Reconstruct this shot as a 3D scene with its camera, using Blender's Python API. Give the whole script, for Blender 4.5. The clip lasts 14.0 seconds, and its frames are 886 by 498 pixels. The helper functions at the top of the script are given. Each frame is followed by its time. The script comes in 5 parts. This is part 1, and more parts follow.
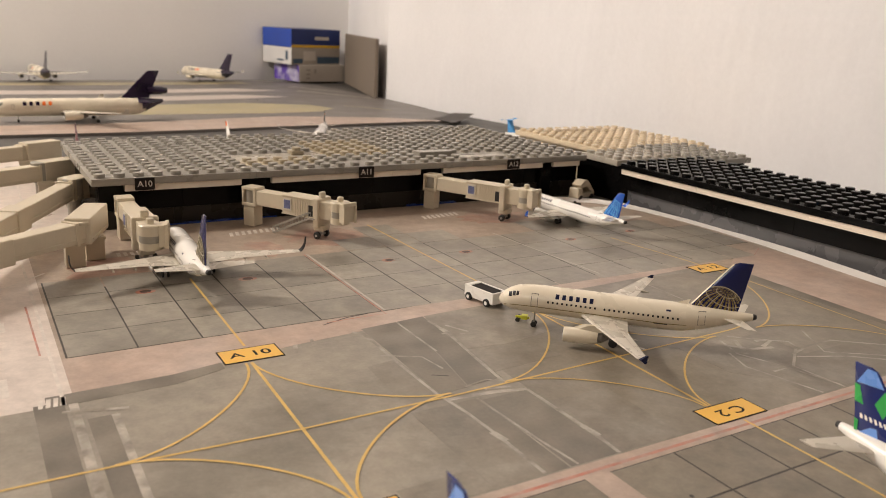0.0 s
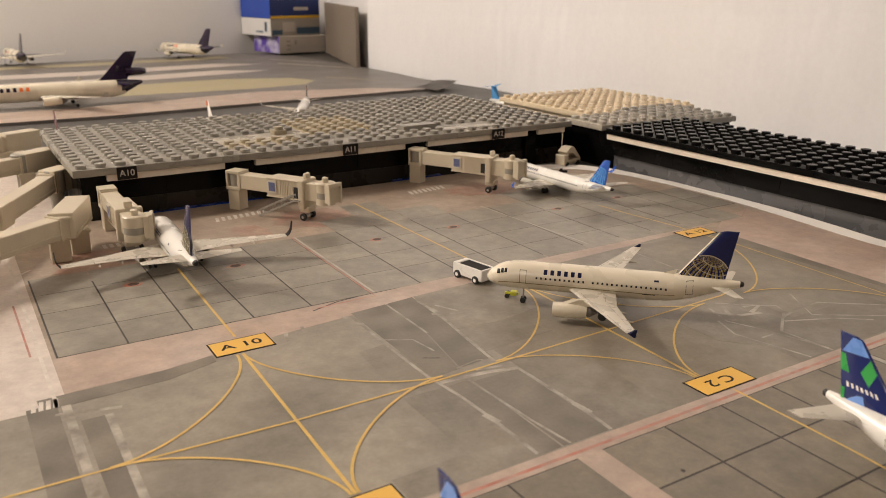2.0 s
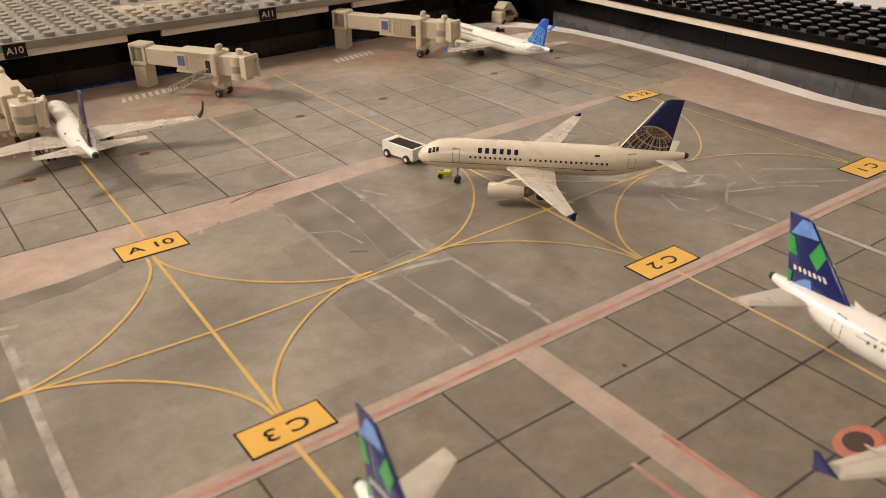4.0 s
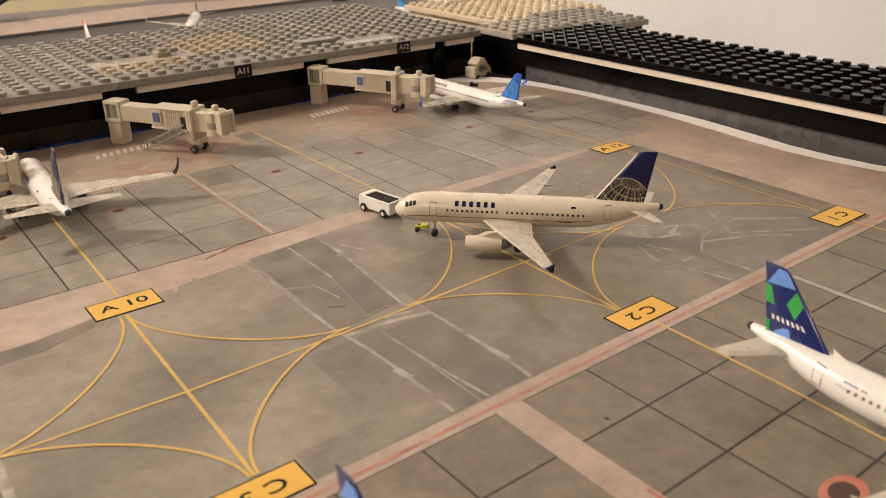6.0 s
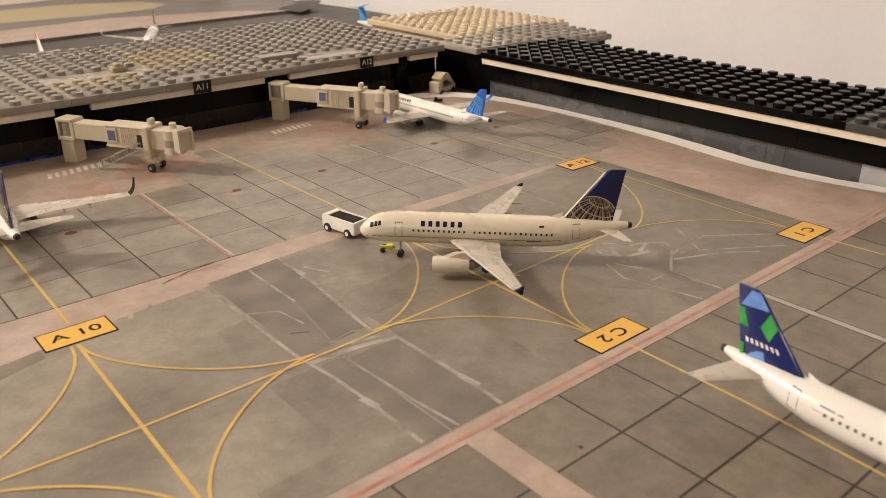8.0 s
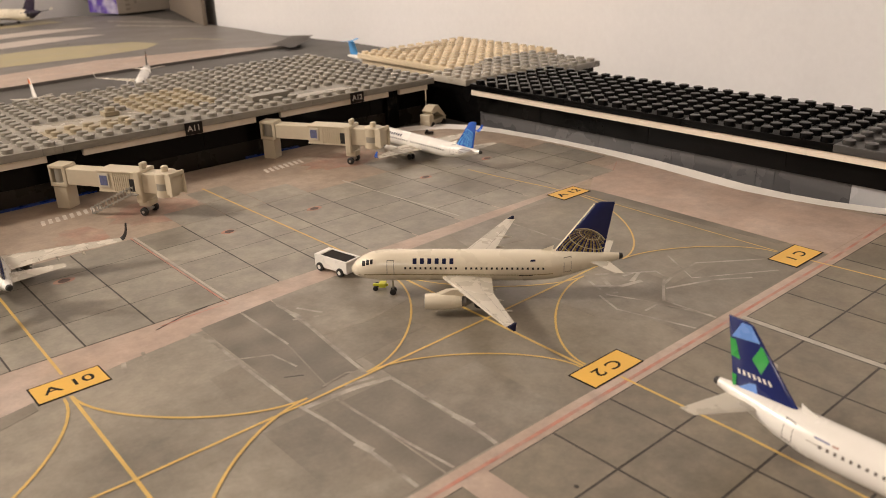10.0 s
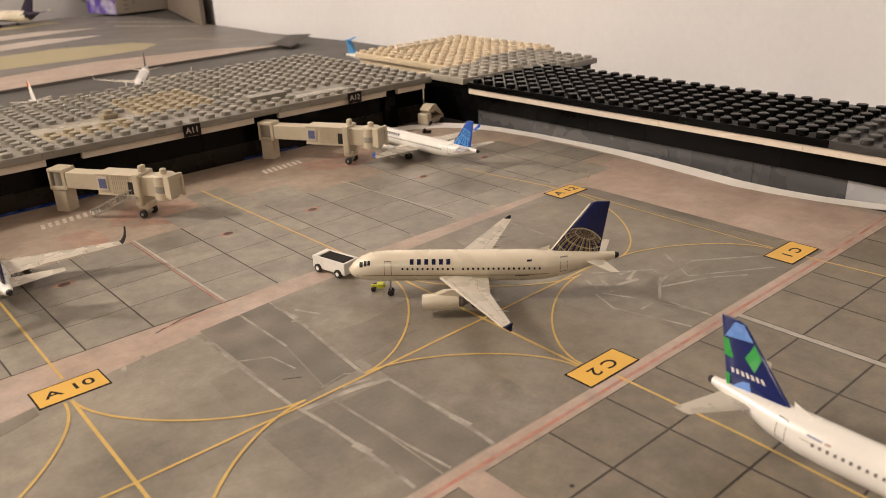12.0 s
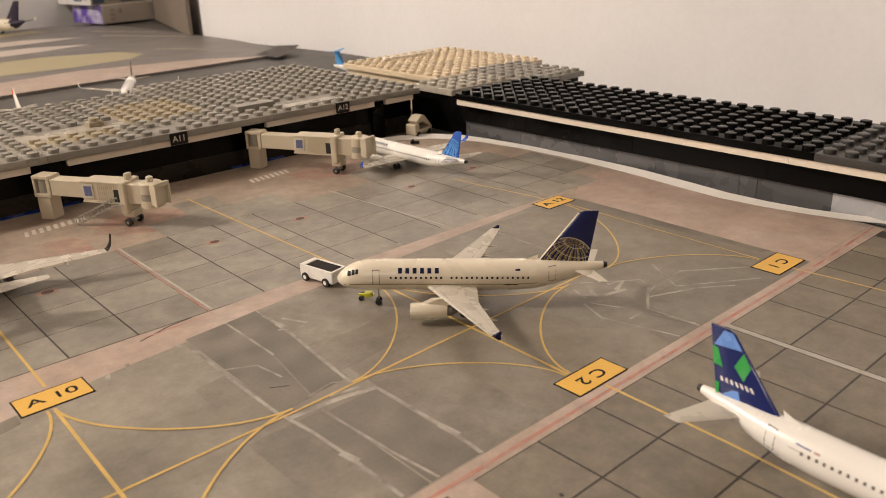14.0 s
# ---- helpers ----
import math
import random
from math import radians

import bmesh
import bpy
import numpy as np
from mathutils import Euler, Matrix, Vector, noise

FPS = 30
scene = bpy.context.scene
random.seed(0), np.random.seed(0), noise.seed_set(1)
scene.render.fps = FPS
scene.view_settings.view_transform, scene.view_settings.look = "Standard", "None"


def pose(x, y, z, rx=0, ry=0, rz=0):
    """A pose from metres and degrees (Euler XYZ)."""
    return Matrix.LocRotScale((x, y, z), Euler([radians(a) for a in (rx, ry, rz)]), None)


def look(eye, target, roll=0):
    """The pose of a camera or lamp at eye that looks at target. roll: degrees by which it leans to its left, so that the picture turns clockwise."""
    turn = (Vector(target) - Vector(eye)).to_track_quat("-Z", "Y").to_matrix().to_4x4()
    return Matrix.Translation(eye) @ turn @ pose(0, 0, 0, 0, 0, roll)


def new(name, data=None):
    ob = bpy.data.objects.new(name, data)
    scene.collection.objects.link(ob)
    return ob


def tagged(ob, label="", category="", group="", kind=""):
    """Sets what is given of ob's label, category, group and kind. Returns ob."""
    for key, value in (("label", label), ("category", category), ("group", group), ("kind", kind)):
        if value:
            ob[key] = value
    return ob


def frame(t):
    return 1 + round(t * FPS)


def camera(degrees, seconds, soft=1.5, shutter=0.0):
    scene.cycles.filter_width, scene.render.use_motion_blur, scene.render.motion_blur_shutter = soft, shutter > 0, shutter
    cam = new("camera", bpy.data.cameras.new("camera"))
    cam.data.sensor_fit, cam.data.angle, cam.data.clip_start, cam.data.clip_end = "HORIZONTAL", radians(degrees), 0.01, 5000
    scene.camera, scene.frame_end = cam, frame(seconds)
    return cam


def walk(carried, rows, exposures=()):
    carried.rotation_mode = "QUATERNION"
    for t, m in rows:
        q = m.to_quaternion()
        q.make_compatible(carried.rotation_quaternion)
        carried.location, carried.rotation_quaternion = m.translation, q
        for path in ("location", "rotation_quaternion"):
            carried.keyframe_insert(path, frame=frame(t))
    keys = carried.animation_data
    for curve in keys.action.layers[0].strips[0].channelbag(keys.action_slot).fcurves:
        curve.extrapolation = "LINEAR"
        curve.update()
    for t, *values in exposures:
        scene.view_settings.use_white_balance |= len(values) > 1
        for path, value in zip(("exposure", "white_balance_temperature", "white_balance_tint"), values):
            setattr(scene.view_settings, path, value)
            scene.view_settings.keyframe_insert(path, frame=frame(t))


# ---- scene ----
cam = camera(57.18, 14.0, soft=0.8)
cam.data.dof.use_dof = True
cam.data.dof.focus_distance, cam.data.dof.aperture_fstop = 0.29, 32.0
# seconds, eye, point looked at, roll
ROWS = [
    (0.0, (-0.1620, -0.1361, 0.0970), (-0.0125, 0.1113, 0.0165), 2.84),
    (0.5, (-0.1542, -0.1304, 0.1040), (0.0011, 0.1097, 0.0131), 0.03),
    (1.0, (-0.1603, -0.1392, 0.1063), (-0.0079, 0.1047, 0.0210), -0.07),
    (1.5, (-0.1599, -0.1375, 0.1051), (-0.0107, 0.1078, 0.0180), 0.26),
    (2.0, (-0.1596, -0.1352, 0.1022), (-0.0093, 0.1071, 0.0089), 0.46),
    (2.5, (-0.1511, -0.1274, 0.1043), (-0.0008, 0.1050, -0.0114), -0.43),
    (3.0, (-0.1482, -0.1256, 0.1047), (0.0023, 0.0987, -0.0259), -0.72),
    (3.5, (-0.1463, -0.1231, 0.1031), (0.0061, 0.0943, -0.0366), -0.42),
    (4.0, (-0.1447, -0.1216, 0.1030), (0.0104, 0.0925, -0.0386), -0.41),
    (6.5, (-0.1444, -0.1204, 0.1031), (0.0239, 0.0955, -0.0196), -0.36),
    (7.0, (-0.1439, -0.1201, 0.1030), (0.0237, 0.0956, -0.0210), -0.23),
    (7.5, (-0.1444, -0.1179, 0.1001), (0.0283, 0.0942, -0.0230), 0.35),
    (8.0, (-0.1410, -0.1152, 0.1032), (0.0376, 0.0935, -0.0175), 0.15),
    (10.5, (-0.1385, -0.1168, 0.1075), (0.0423, 0.0947, -0.0045), -2.06),
    (11.0, (-0.1386, -0.1178, 0.1086), (0.0419, 0.0937, -0.0041), -2.42),
    (11.5, (-0.1387, -0.1180, 0.1085), (0.0408, 0.0940, -0.0049), -2.49),
    (12.0, (-0.1379, -0.1176, 0.1084), (0.0423, 0.0936, -0.0052), -2.31),
    (12.5, (-0.1370, -0.1171, 0.1083), (0.0447, 0.0928, -0.0054), -2.36),
    (13.0, (-0.1376, -0.1169, 0.1078), (0.0458, 0.0922, -0.0047), -2.18),
    (13.5, (-0.1380, -0.1170, 0.1077), (0.0466, 0.0919, -0.0033), -1.85),
    (14.0, (-0.1384, -0.1169, 0.1070), (0.0470, 0.0921, -0.0023), -1.59),
]
# seconds, stops, kelvin, tint
EXPOSURES = [(0.0, 0.0, 6350, 10), (1.5, -0.06, 6450, 10), (2.0, -0.06, 6500, 10), (3.0, 0.02, 6600, 11), (4.0, 0.06, 6650, 11), (8.0, 0.06, 6650, 11), (10.5, 0.0, 6600, 11), (14.0, 0.0, 6600, 11)]
walk(cam, [(t, look(eye, target, roll)) for t, eye, target, roll in ROWS], EXPOSURES)

# ---- light: a warm lamp beyond the terminal, an added unseen fill lamp, a dim room ----
world = bpy.data.worlds.new("room_air")
world.use_nodes = True
world.node_tree.nodes["Background"].inputs[0].default_value = (1.0, 0.90, 0.80, 1)
world.node_tree.nodes["Background"].inputs[1].default_value = 0.02
scene.world = world


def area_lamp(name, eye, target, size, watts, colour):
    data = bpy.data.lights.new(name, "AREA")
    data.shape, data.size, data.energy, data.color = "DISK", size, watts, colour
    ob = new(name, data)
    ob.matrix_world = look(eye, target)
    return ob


bulb = bpy.data.lights.new("lamp_side", "POINT")
bulb.energy, bulb.shadow_soft_size, bulb.color = 43.5, 0.08, (1.0, 0.895, 0.78)
new("lamp_side", bulb).location = (-0.85, 0.74, 0.80)
# unseen fill lamp, added low on the left to brighten the hulls' near sides
area_lamp("lamp_fill", (-0.74, -0.32, 0.38), (-0.05, 0.0, 0.0), 0.22, 1.2, (1.0, 0.885, 0.76))

# ---- materials ----


def surface(name, colour, rough=0.5, metal=0.0, vary=0.12, grain=900.0, blotch=60.0, bump=0.15, random=0.0, coat=0.0, spec=0.5, stain=None, stain_amount=0.0, stain_scale=25.0, faded=None, mottle=0.0, mottle_scale=190.0):
    """A painted, printed or moulded surface: fine grain, broad blotches, a faint relief."""
    m = bpy.data.materials.new(name)
    m.use_nodes = True
    n, l = m.node_tree.nodes, m.node_tree.links
    b = n["Principled BSDF"]
    b.inputs["Roughness"].default_value = rough
    b.inputs["Metallic"].default_value = metal
    b.inputs["Coat Weight"].default_value = coat
    b.inputs["Specular IOR Level"].default_value = spec
    tc = n.new("ShaderNodeTexCoord")
    geo = n.new("ShaderNodeNewGeometry")
    fine = n.new("ShaderNodeTexNoise")
    fine.inputs["Scale"].default_value, fine.inputs["Detail"].default_value = grain, 4
    broad = n.new("ShaderNodeTexNoise")
    broad.inputs["Scale"].default_value, broad.inputs["Detail"].default_value = blotch, 5
    l.new(geo.outputs["Position"], fine.inputs["Vector"])
    l.new(geo.outputs["Position"], broad.inputs["Vector"])
    add = n.new("ShaderNodeMath")
    add.operation = "MULTIPLY_ADD"
    l.new(broad.outputs[0], add.inputs[0])
    add.inputs[1].default_value = 1.35
    half = n.new("ShaderNodeMath")
    half.operation = "MULTIPLY"
    l.new(fine.outputs[0], half.inputs[0])
    half.inputs[1].default_value = 0.45
    l.new(half.outputs[0], add.inputs[2])
    span = n.new("ShaderNodeMapRange")
    l.new(add.outputs[0], span.inputs[0])
    span.inputs[1].default_value, span.inputs[2].default_value = 0.56, 1.24
    span.inputs[3].default_value, span.inputs[4].default_value = 1 - vary, 1 + vary
    value = span.outputs[0]
    if mottle:
        mid = n.new("ShaderNodeTexNoise")
        mid.inputs["Scale"].default_value, mid.inputs["Detail"].default_value, mid.inputs["Roughness"].default_value = mottle_scale, 5, 0.62
        l.new(geo.outputs["Position"], mid.inputs["Vector"])
        worn = n.new("ShaderNodeMapRange")
        l.new(mid.outputs[0], worn.inputs[0])
        worn.inputs[1].default_value, worn.inputs[2].default_value = 0.34, 0.66
        worn.inputs[3].default_value, worn.inputs[4].default_value = 1 - mottle, 1 + mottle
        both = n.new("ShaderNodeMath")
        both.operation = "MULTIPLY"
        l.new(value, both.inputs[0])
        l.new(worn.outputs[0], both.inputs[1])
        value = both.outputs[0]
    if random:
        info = n.new("ShaderNodeObjectInfo")
        r = n.new("ShaderNodeMapRange")
        l.new(info.outputs["Random"], r.inputs[0])
        r.inputs[3].default_value, r.inputs[4].default_value = 1 - random, 1 + random
        mul = n.new("ShaderNodeMath")
        mul.operation = "MULTIPLY"
        l.new(value, mul.inputs[0])
        l.new(r.outputs[0], mul.inputs[1])
        value = mul.outputs[0]
    base = n.new("ShaderNodeRGB")
    base.outputs[0].default_value = (*colour, 1)
    colour_out = base.outputs[0]
    if faded:
        thin = n.new("ShaderNodeTexNoise")
        thin.inputs["Scale"].default_value, thin.inputs["Detail"].default_value = faded[2], 4
        l.new(geo.outputs["Position"], thin.inputs["Vector"])
        cover = n.new("ShaderNodeMapRange")
        l.new(thin.outputs[0], cover.inputs[0])
        cover.inputs[1].default_value, cover.inputs[2].default_value = 0.36, 0.64
        cover.inputs[3].default_value, cover.inputs[4].default_value = faded[0], faded[1]
        over = n.new("ShaderNodeMix")
        over.data_type = "RGBA"
        l.new(cover.outputs[0], over.inputs["Factor"])
        over.inputs["A"].default_value = (*faded[3], 1)
        l.new(colour_out, over.inputs["B"])
        colour_out = over.outputs["Result"]
    if stain:
        st = n.new("ShaderNodeTexNoise")
        st.inputs["Scale"].default_value, st.inputs["Detail"].default_value = stain_scale, 6
        l.new(geo.outputs["Position"], st.inputs["Vector"])
        ramp = n.new("ShaderNodeMapRange")
        l.new(st.outputs[0], ramp.inputs[0])
        ramp.inputs[1].default_value, ramp.inputs[2].default_value = 0.48, 0.68
        ramp.inputs[4].default_value = stain_amount
        mix = n.new("ShaderNodeMix")
        mix.data_type = "RGBA"
        l.new(ramp.outputs[0], mix.inputs["Factor"])
        l.new(colour_out, mix.inputs["A"])
        mix.inputs["B"].default_value = (*stain, 1)
        colour_out = mix.outputs["Result"]
    scale = n.new("ShaderNodeVectorMath")
    scale.operation = "SCALE"
    l.new(colour_out, scale.inputs[0])
    l.new(value, scale.inputs["Scale"])
    l.new(scale.outputs[0], b.inputs["Base Color"])
    rr = n.new("ShaderNodeMapRange")
    l.new(broad.outputs[0], rr.inputs[0])
    rr.inputs[1].default_value, rr.inputs[2].default_value = 0.3, 0.7
    rr.inputs[3].default_value, rr.inputs[4].default_value = max(rough - 0.08, 0.03), min(rough + 0.08, 1)
    l.new(rr.outputs[0], b.inputs["Roughness"])
    if bump:
        bp = n.new("ShaderNodeBump")
        bp.inputs["Strength"].default_value, bp.inputs["Distance"].default_value = bump, 0.0002
        l.new(add.outputs[0], bp.inputs["Height"])
        l.new(bp.outputs[0], b.inputs["Normal"])
    return m


CONCRETE_PINK = surface("printed_pink_concrete", (0.36, 0.285, 0.222), 0.42, vary=0.22, blotch=45, stain=(0.25, 0.18, 0.13), stain_amount=0.6, mottle=0.12)
BAND_PINK = surface("printed_pink_band", (0.41, 0.31, 0.25), 0.42, vary=0.16, blotch=70, stain=(0.52, 0.43, 0.37), stain_amount=0.6, stain_scale=40, mottle=0.10)
TAXI = (0.276, 0.243, 0.197)
TAXI_STAIN = dict(stain=(0.165, 0.144, 0.116), stain_amount=0.85, stain_scale=17, mottle=0.12)
ASPHALT = surface("printed_grey_taxiway", TAXI, 0.36, vary=0.24, blotch=26, **TAXI_STAIN)
ASPHALT_DARK = surface("printed_dark_patch", (0.125, 0.106, 0.083), 0.38, vary=0.24, blotch=40, random=0.10, faded=(0.42, 1.0, 95, TAXI), **TAXI_STAIN)
ASPHALT_MID = surface("printed_mid_patch", (0.172, 0.147, 0.117), 0.38, vary=0.24, blotch=40, random=0.08, faded=(0.1, 0.95, 80, TAXI), **TAXI_STAIN)
# eastern taxiway: darker print with the light's eastward falloff put into the colour
ASPHALT_EAST = surface("printed_east_tone", (0.196, 0.166, 0.127), 0.38, vary=0.24, blotch=40, faded=(0.35, 1.0, 30, TAXI), **TAXI_STAIN)
ASPHALT_PALE = surface("printed_pale_streak", (0.44, 0.395, 0.345), 0.38, vary=0.25, blotch=60, faded=(0.0, 0.9, 150, (0.21, 0.182, 0.146)), mottle=0.1)
SLAB_A = surface("printed_grey_slab", (0.268, 0.242, 0.200), 0.36, vary=0.24, blotch=80, random=0.13, stain=(0.165, 0.145, 0.118), stain_amount=0.7, stain_scale=34, mottle=0.12)
SLAB_C = surface("printed_olive_slab", (0.205, 0.174, 0.131), 0.38, vary=0.22, blotch=60, random=0.10, stain=(0.14, 0.115, 0.086), stain_amount=0.6, stain_scale=32, mottle=0.14)
JOINT = surface("printed_dark_joint", (0.036, 0.028, 0.022), 0.45, vary=0.2)
RED_LINE = surface("printed_faded_red", (0.46, 0.17, 0.12), 0.42, vary=0.3, blotch=150, faded=(0.3, 1.0, 160, (0.40, 0.31, 0.262)))
SOOT = surface("printed_soot_spot", (0.07, 0.035, 0.025), 0.45, vary=0.2)
HALO = surface("printed_red_halo", (0.50, 0.17, 0.11), 0.42, vary=0.2, blotch=200, faded=(0.0, 0.95, 190, (0.27, 0.235, 0.19)))
HALO_FRESH = surface("printed_bright_red_halo", (0.58, 0.17, 0.11), 0.42, vary=0.2, blotch=200, faded=(0.6, 1.0, 250, (0.26, 0.225, 0.185)))
ROSE = surface("printed_rose_stain", (0.35, 0.19, 0.14), 0.42, vary=0.3, blotch=110, faded=(0.0, 0.85, 75, (0.36, 0.27, 0.21)), mottle=0.12)
YELLOW = surface("printed_yellow_line", (0.64, 0.425, 0.125), 0.40, vary=0.12, blotch=150)
SIGN_YELLOW = surface("printed_sign_yellow", (0.78, 0.46, 0.08), 0.38, vary=0.06)
INK = surface("printed_black_ink", (0.014, 0.010, 0.008), 0.6, spec=0.2, vary=0.1)
WHITE_PRINT = surface("printed_white", (0.62, 0.56, 0.50), 0.42, vary=0.2, blotch=200)
PALE_PRINT = surface("printed_pale_line", (0.44, 0.40, 0.35), 0.42, vary=0.22, blotch=180)
PAPER_EDGE = surface("white_paper_edge", (0.80, 0.76, 0.72), 0.55, vary=0.05)
TABLE = surface("dark_grey_tabletop", (0.075, 0.068, 0.062), 0.5, vary=0.15, blotch=20)
GRASS_PRINT = surface("printed_khaki_grass", (0.37, 0.32, 0.19), 0.5, vary=0.14, blotch=40, stain=(0.42, 0.34, 0.22), stain_amount=0.5)
WEST_PALE = surface("printed_white_service_area", (0.62, 0.54, 0.48), 0.34, vary=0.16, blotch=35, stain=(0.48, 0.38, 0.33), stain_amount=0.6, mottle=0.1)
FAR_PALE = surface("printed_pale_strip", (0.52, 0.45, 0.40), 0.45, vary=0.12, blotch=30)
MAT_GREY = surface("printed_mid_grey", (0.165, 0.148, 0.135), 0.45, vary=0.14, blotch=25)
WALL_PAINT = surface("white_wall_paint", (0.83, 0.815, 0.82), 0.6, vary=0.06, grain=300, blotch=6, bump=0.1)
wall_nodes, wall_links = WALL_PAINT.node_tree.nodes, WALL_PAINT.node_tree.links
place, cloud, relief = (wall_nodes.new(k) for k in ("ShaderNodeMapping", "ShaderNodeTexNoise", "ShaderNodeBump"))
place.inputs["Scale"].default_value = (6.0, 6.0, 2.2)
relief.inputs["Strength"].default_value, relief.inputs["Distance"].default_value = 0.2, 0.016
wall_links.new(wall_nodes["Geometry"].outputs["Position"], place.inputs["Vector"])
wall_links.new(place.outputs[0], cloud.inputs["Vector"])
wall_links.new(cloud.outputs[0], relief.inputs["Height"])
wall_links.new(wall_nodes["Bump"].outputs[0], relief.inputs["Normal"])
wall_links.new(relief.outputs[0], wall_nodes["Principled BSDF"].inputs["Normal"])
# for the added, unseen walls and ceiling: dark so they bounce little light
WALL_UNSEEN = surface("brown_unseen_wall", (0.30, 0.25, 0.20), 0.7, vary=0.05, grain=300, blotch=6, bump=0.1)
WALL_BACK = surface("beige_wall_paint", (0.88, 0.855, 0.835), 0.6, vary=0.04, grain=300, blotch=6, bump=0.1)
FLOOR_WOOD = surface("brown_room_floor", (0.22, 0.15, 0.10), 0.5, vary=0.2, blotch=8)
BRICK_GREY = surface("grey_plastic_brick", (0.27, 0.248, 0.213), 0.30, vary=0.07, blotch=50, bump=0.05, random=0.07, stain=(0.33, 0.29, 0.22), stain_amount=0.35, stain_scale=14)
BRICK_PALE = surface("pale_grey_plastic_tile", (0.40, 0.36, 0.30), 0.28, vary=0.05, bump=0.04)
BRICK_TAN = surface("tan_plastic_brick", (0.68, 0.56, 0.39), 0.30, vary=0.05, bump=0.04)
BRICK_SAND = surface("yellowed_plastic_brick", (0.36, 0.30, 0.205), 0.30, vary=0.08, bump=0.04)
BRICK_BLACK = surface("black_plastic_brick", (0.004, 0.0037, 0.0036), 0.20, vary=0.1, spec=0.10, bump=0.03, random=0.15)
BRICK_SOFT_BLACK = surface("worn_black_plastic_brick", (0.035, 0.032, 0.030), 0.35, vary=0.1, bump=0.04)
BRICK_WHITE = surface("white_plastic_plate", (0.80, 0.70, 0.58), 0.30, vary=0.03, bump=0.03, random=0.04)
BRICK_DARK = surface("dark_grey_plastic_brick", (0.092, 0.090, 0.093), 0.28, vary=0.06, bump=0.03, random=0.12)
BRICK_BROWN = surface("dark_brown_plastic_brick", (0.022, 0.017, 0.013), 0.30, spec=0.2, vary=0.06, bump=0.03, random=0.2)
BRICK_LIGHT = surface("light_grey_plastic_brick", (0.42, 0.42, 0.43), 0.28, vary=0.04, bump=0.03)
BRICK_BLUE = surface("blue_plastic_plate", (0.012, 0.04, 0.22), 0.28, vary=0.05, bump=0.03)
CREAM = surface("cream_model_plastic", (0.60, 0.52, 0.39), 0.36, vary=0.06, blotch=90, bump=0.06, coat=0.1)
CREAM_GREY = surface("grey_band_plastic", (0.32, 0.29, 0.24), 0.4, vary=0.08)
PANEL_BLUE = surface("blue_grey_advert", (0.13, 0.145, 0.27), 0.35, vary=0.35, blotch=700, grain=1500)
PALE_PANEL = surface("pale_panel_frame", (0.62, 0.57, 0.48), 0.4, vary=0.08)
RUBBER = surface("black_rubber", (0.018, 0.016, 0.015), 0.55, vary=0.15)
STEEL = surface("dull_steel", (0.45, 0.43, 0.40), 0.35, metal=0.8, vary=0.1)
LATTICE = surface("grey_photo_etched_metal", (0.36, 0.34, 0.30), 0.45, metal=0.3, vary=0.1)
PLANE_CREAM = surface("warm_white_lacquer", (0.75, 0.67, 0.53), 0.28, vary=0.03, bump=0.02, coat=0.3)
PLANE_WHITE = surface("white_lacquer", (0.82, 0.79, 0.74), 0.22, vary=0.03, bump=0.02, coat=0.3)
PLANE_GREY = surface("pale_grey_lacquer", (0.58, 0.54, 0.47), 0.26, vary=0.05, bump=0.03, coat=0.2)
WING_GREY = surface("wing_grey_lacquer", (0.54, 0.49, 0.41), 0.28, vary=0.06, blotch=150, bump=0.04)
PANEL_LINE = surface("panel_line_grey", (0.15, 0.13, 0.11), 0.4, vary=0.1)
NAVY = surface("navy_lacquer", (0.012, 0.018, 0.10), 0.22, vary=0.06, coat=0.3)
TITLE_NAVY = surface("navy_print", (0.008, 0.010, 0.045), 0.5, spec=0.2, vary=0.1)
GOLD = surface("dull_gold_print", (0.25, 0.19, 0.05), 0.35, metal=0.2, vary=0.15)
PALE_LINE = surface("pale_gold_line", (0.55, 0.50, 0.36), 0.35, vary=0.1)
WINDOW_INK = surface("window_black_print", (0.012, 0.010, 0.010), 0.4, spec=0.2, vary=0.1)
JET_BLUE = surface("deep_blue_lacquer", (0.008, 0.018, 0.125), 0.22, vary=0.06, coat=0.3)
JET_SKY = surface("sky_blue_lacquer", (0.14, 0.30, 0.72), 0.24, vary=0.06, coat=0.3)
JET_GREEN = surface("green_lacquer", (0.03, 0.36, 0.07), 0.24, vary=0.06, coat=0.3)
BRIGHT_BLUE = surface("bright_blue_lacquer", (0.02, 0.10, 0.50), 0.22, vary=0.06, coat=0.3)
CYAN_BLUE = surface("light_blue_print", (0.10, 0.36, 0.75), 0.25, vary=0.06)
PURPLE = surface("dark_purple_lacquer", (0.017, 0.007, 0.032), 0.24, vary=0.06, coat=0.3)
ORANGE = surface("orange_print", (0.80, 0.16, 0.02), 0.3, vary=0.05)
CRIMSON = surface("dark_red_lacquer", (0.10, 0.015, 0.02), 0.3, vary=0.05)
LIME = surface("lime_yellow_paint", (0.62, 0.62, 0.03), 0.35, vary=0.08)
TRUCK_WHITE = surface("truck_white_paint", (0.80, 0.77, 0.72), 0.3, vary=0.04)
BOX_NAVY = surface("navy_card", (0.010, 0.025, 0.13), 0.35, vary=0.08, blotch=30)
BOX_BLUE = surface("royal_blue_card", (0.02, 0.07, 0.42), 0.35, vary=0.08, blotch=30)
BOX_YELLOW = surface("yellow_card", (0.70, 0.42, 0.04), 0.4, vary=0.08)
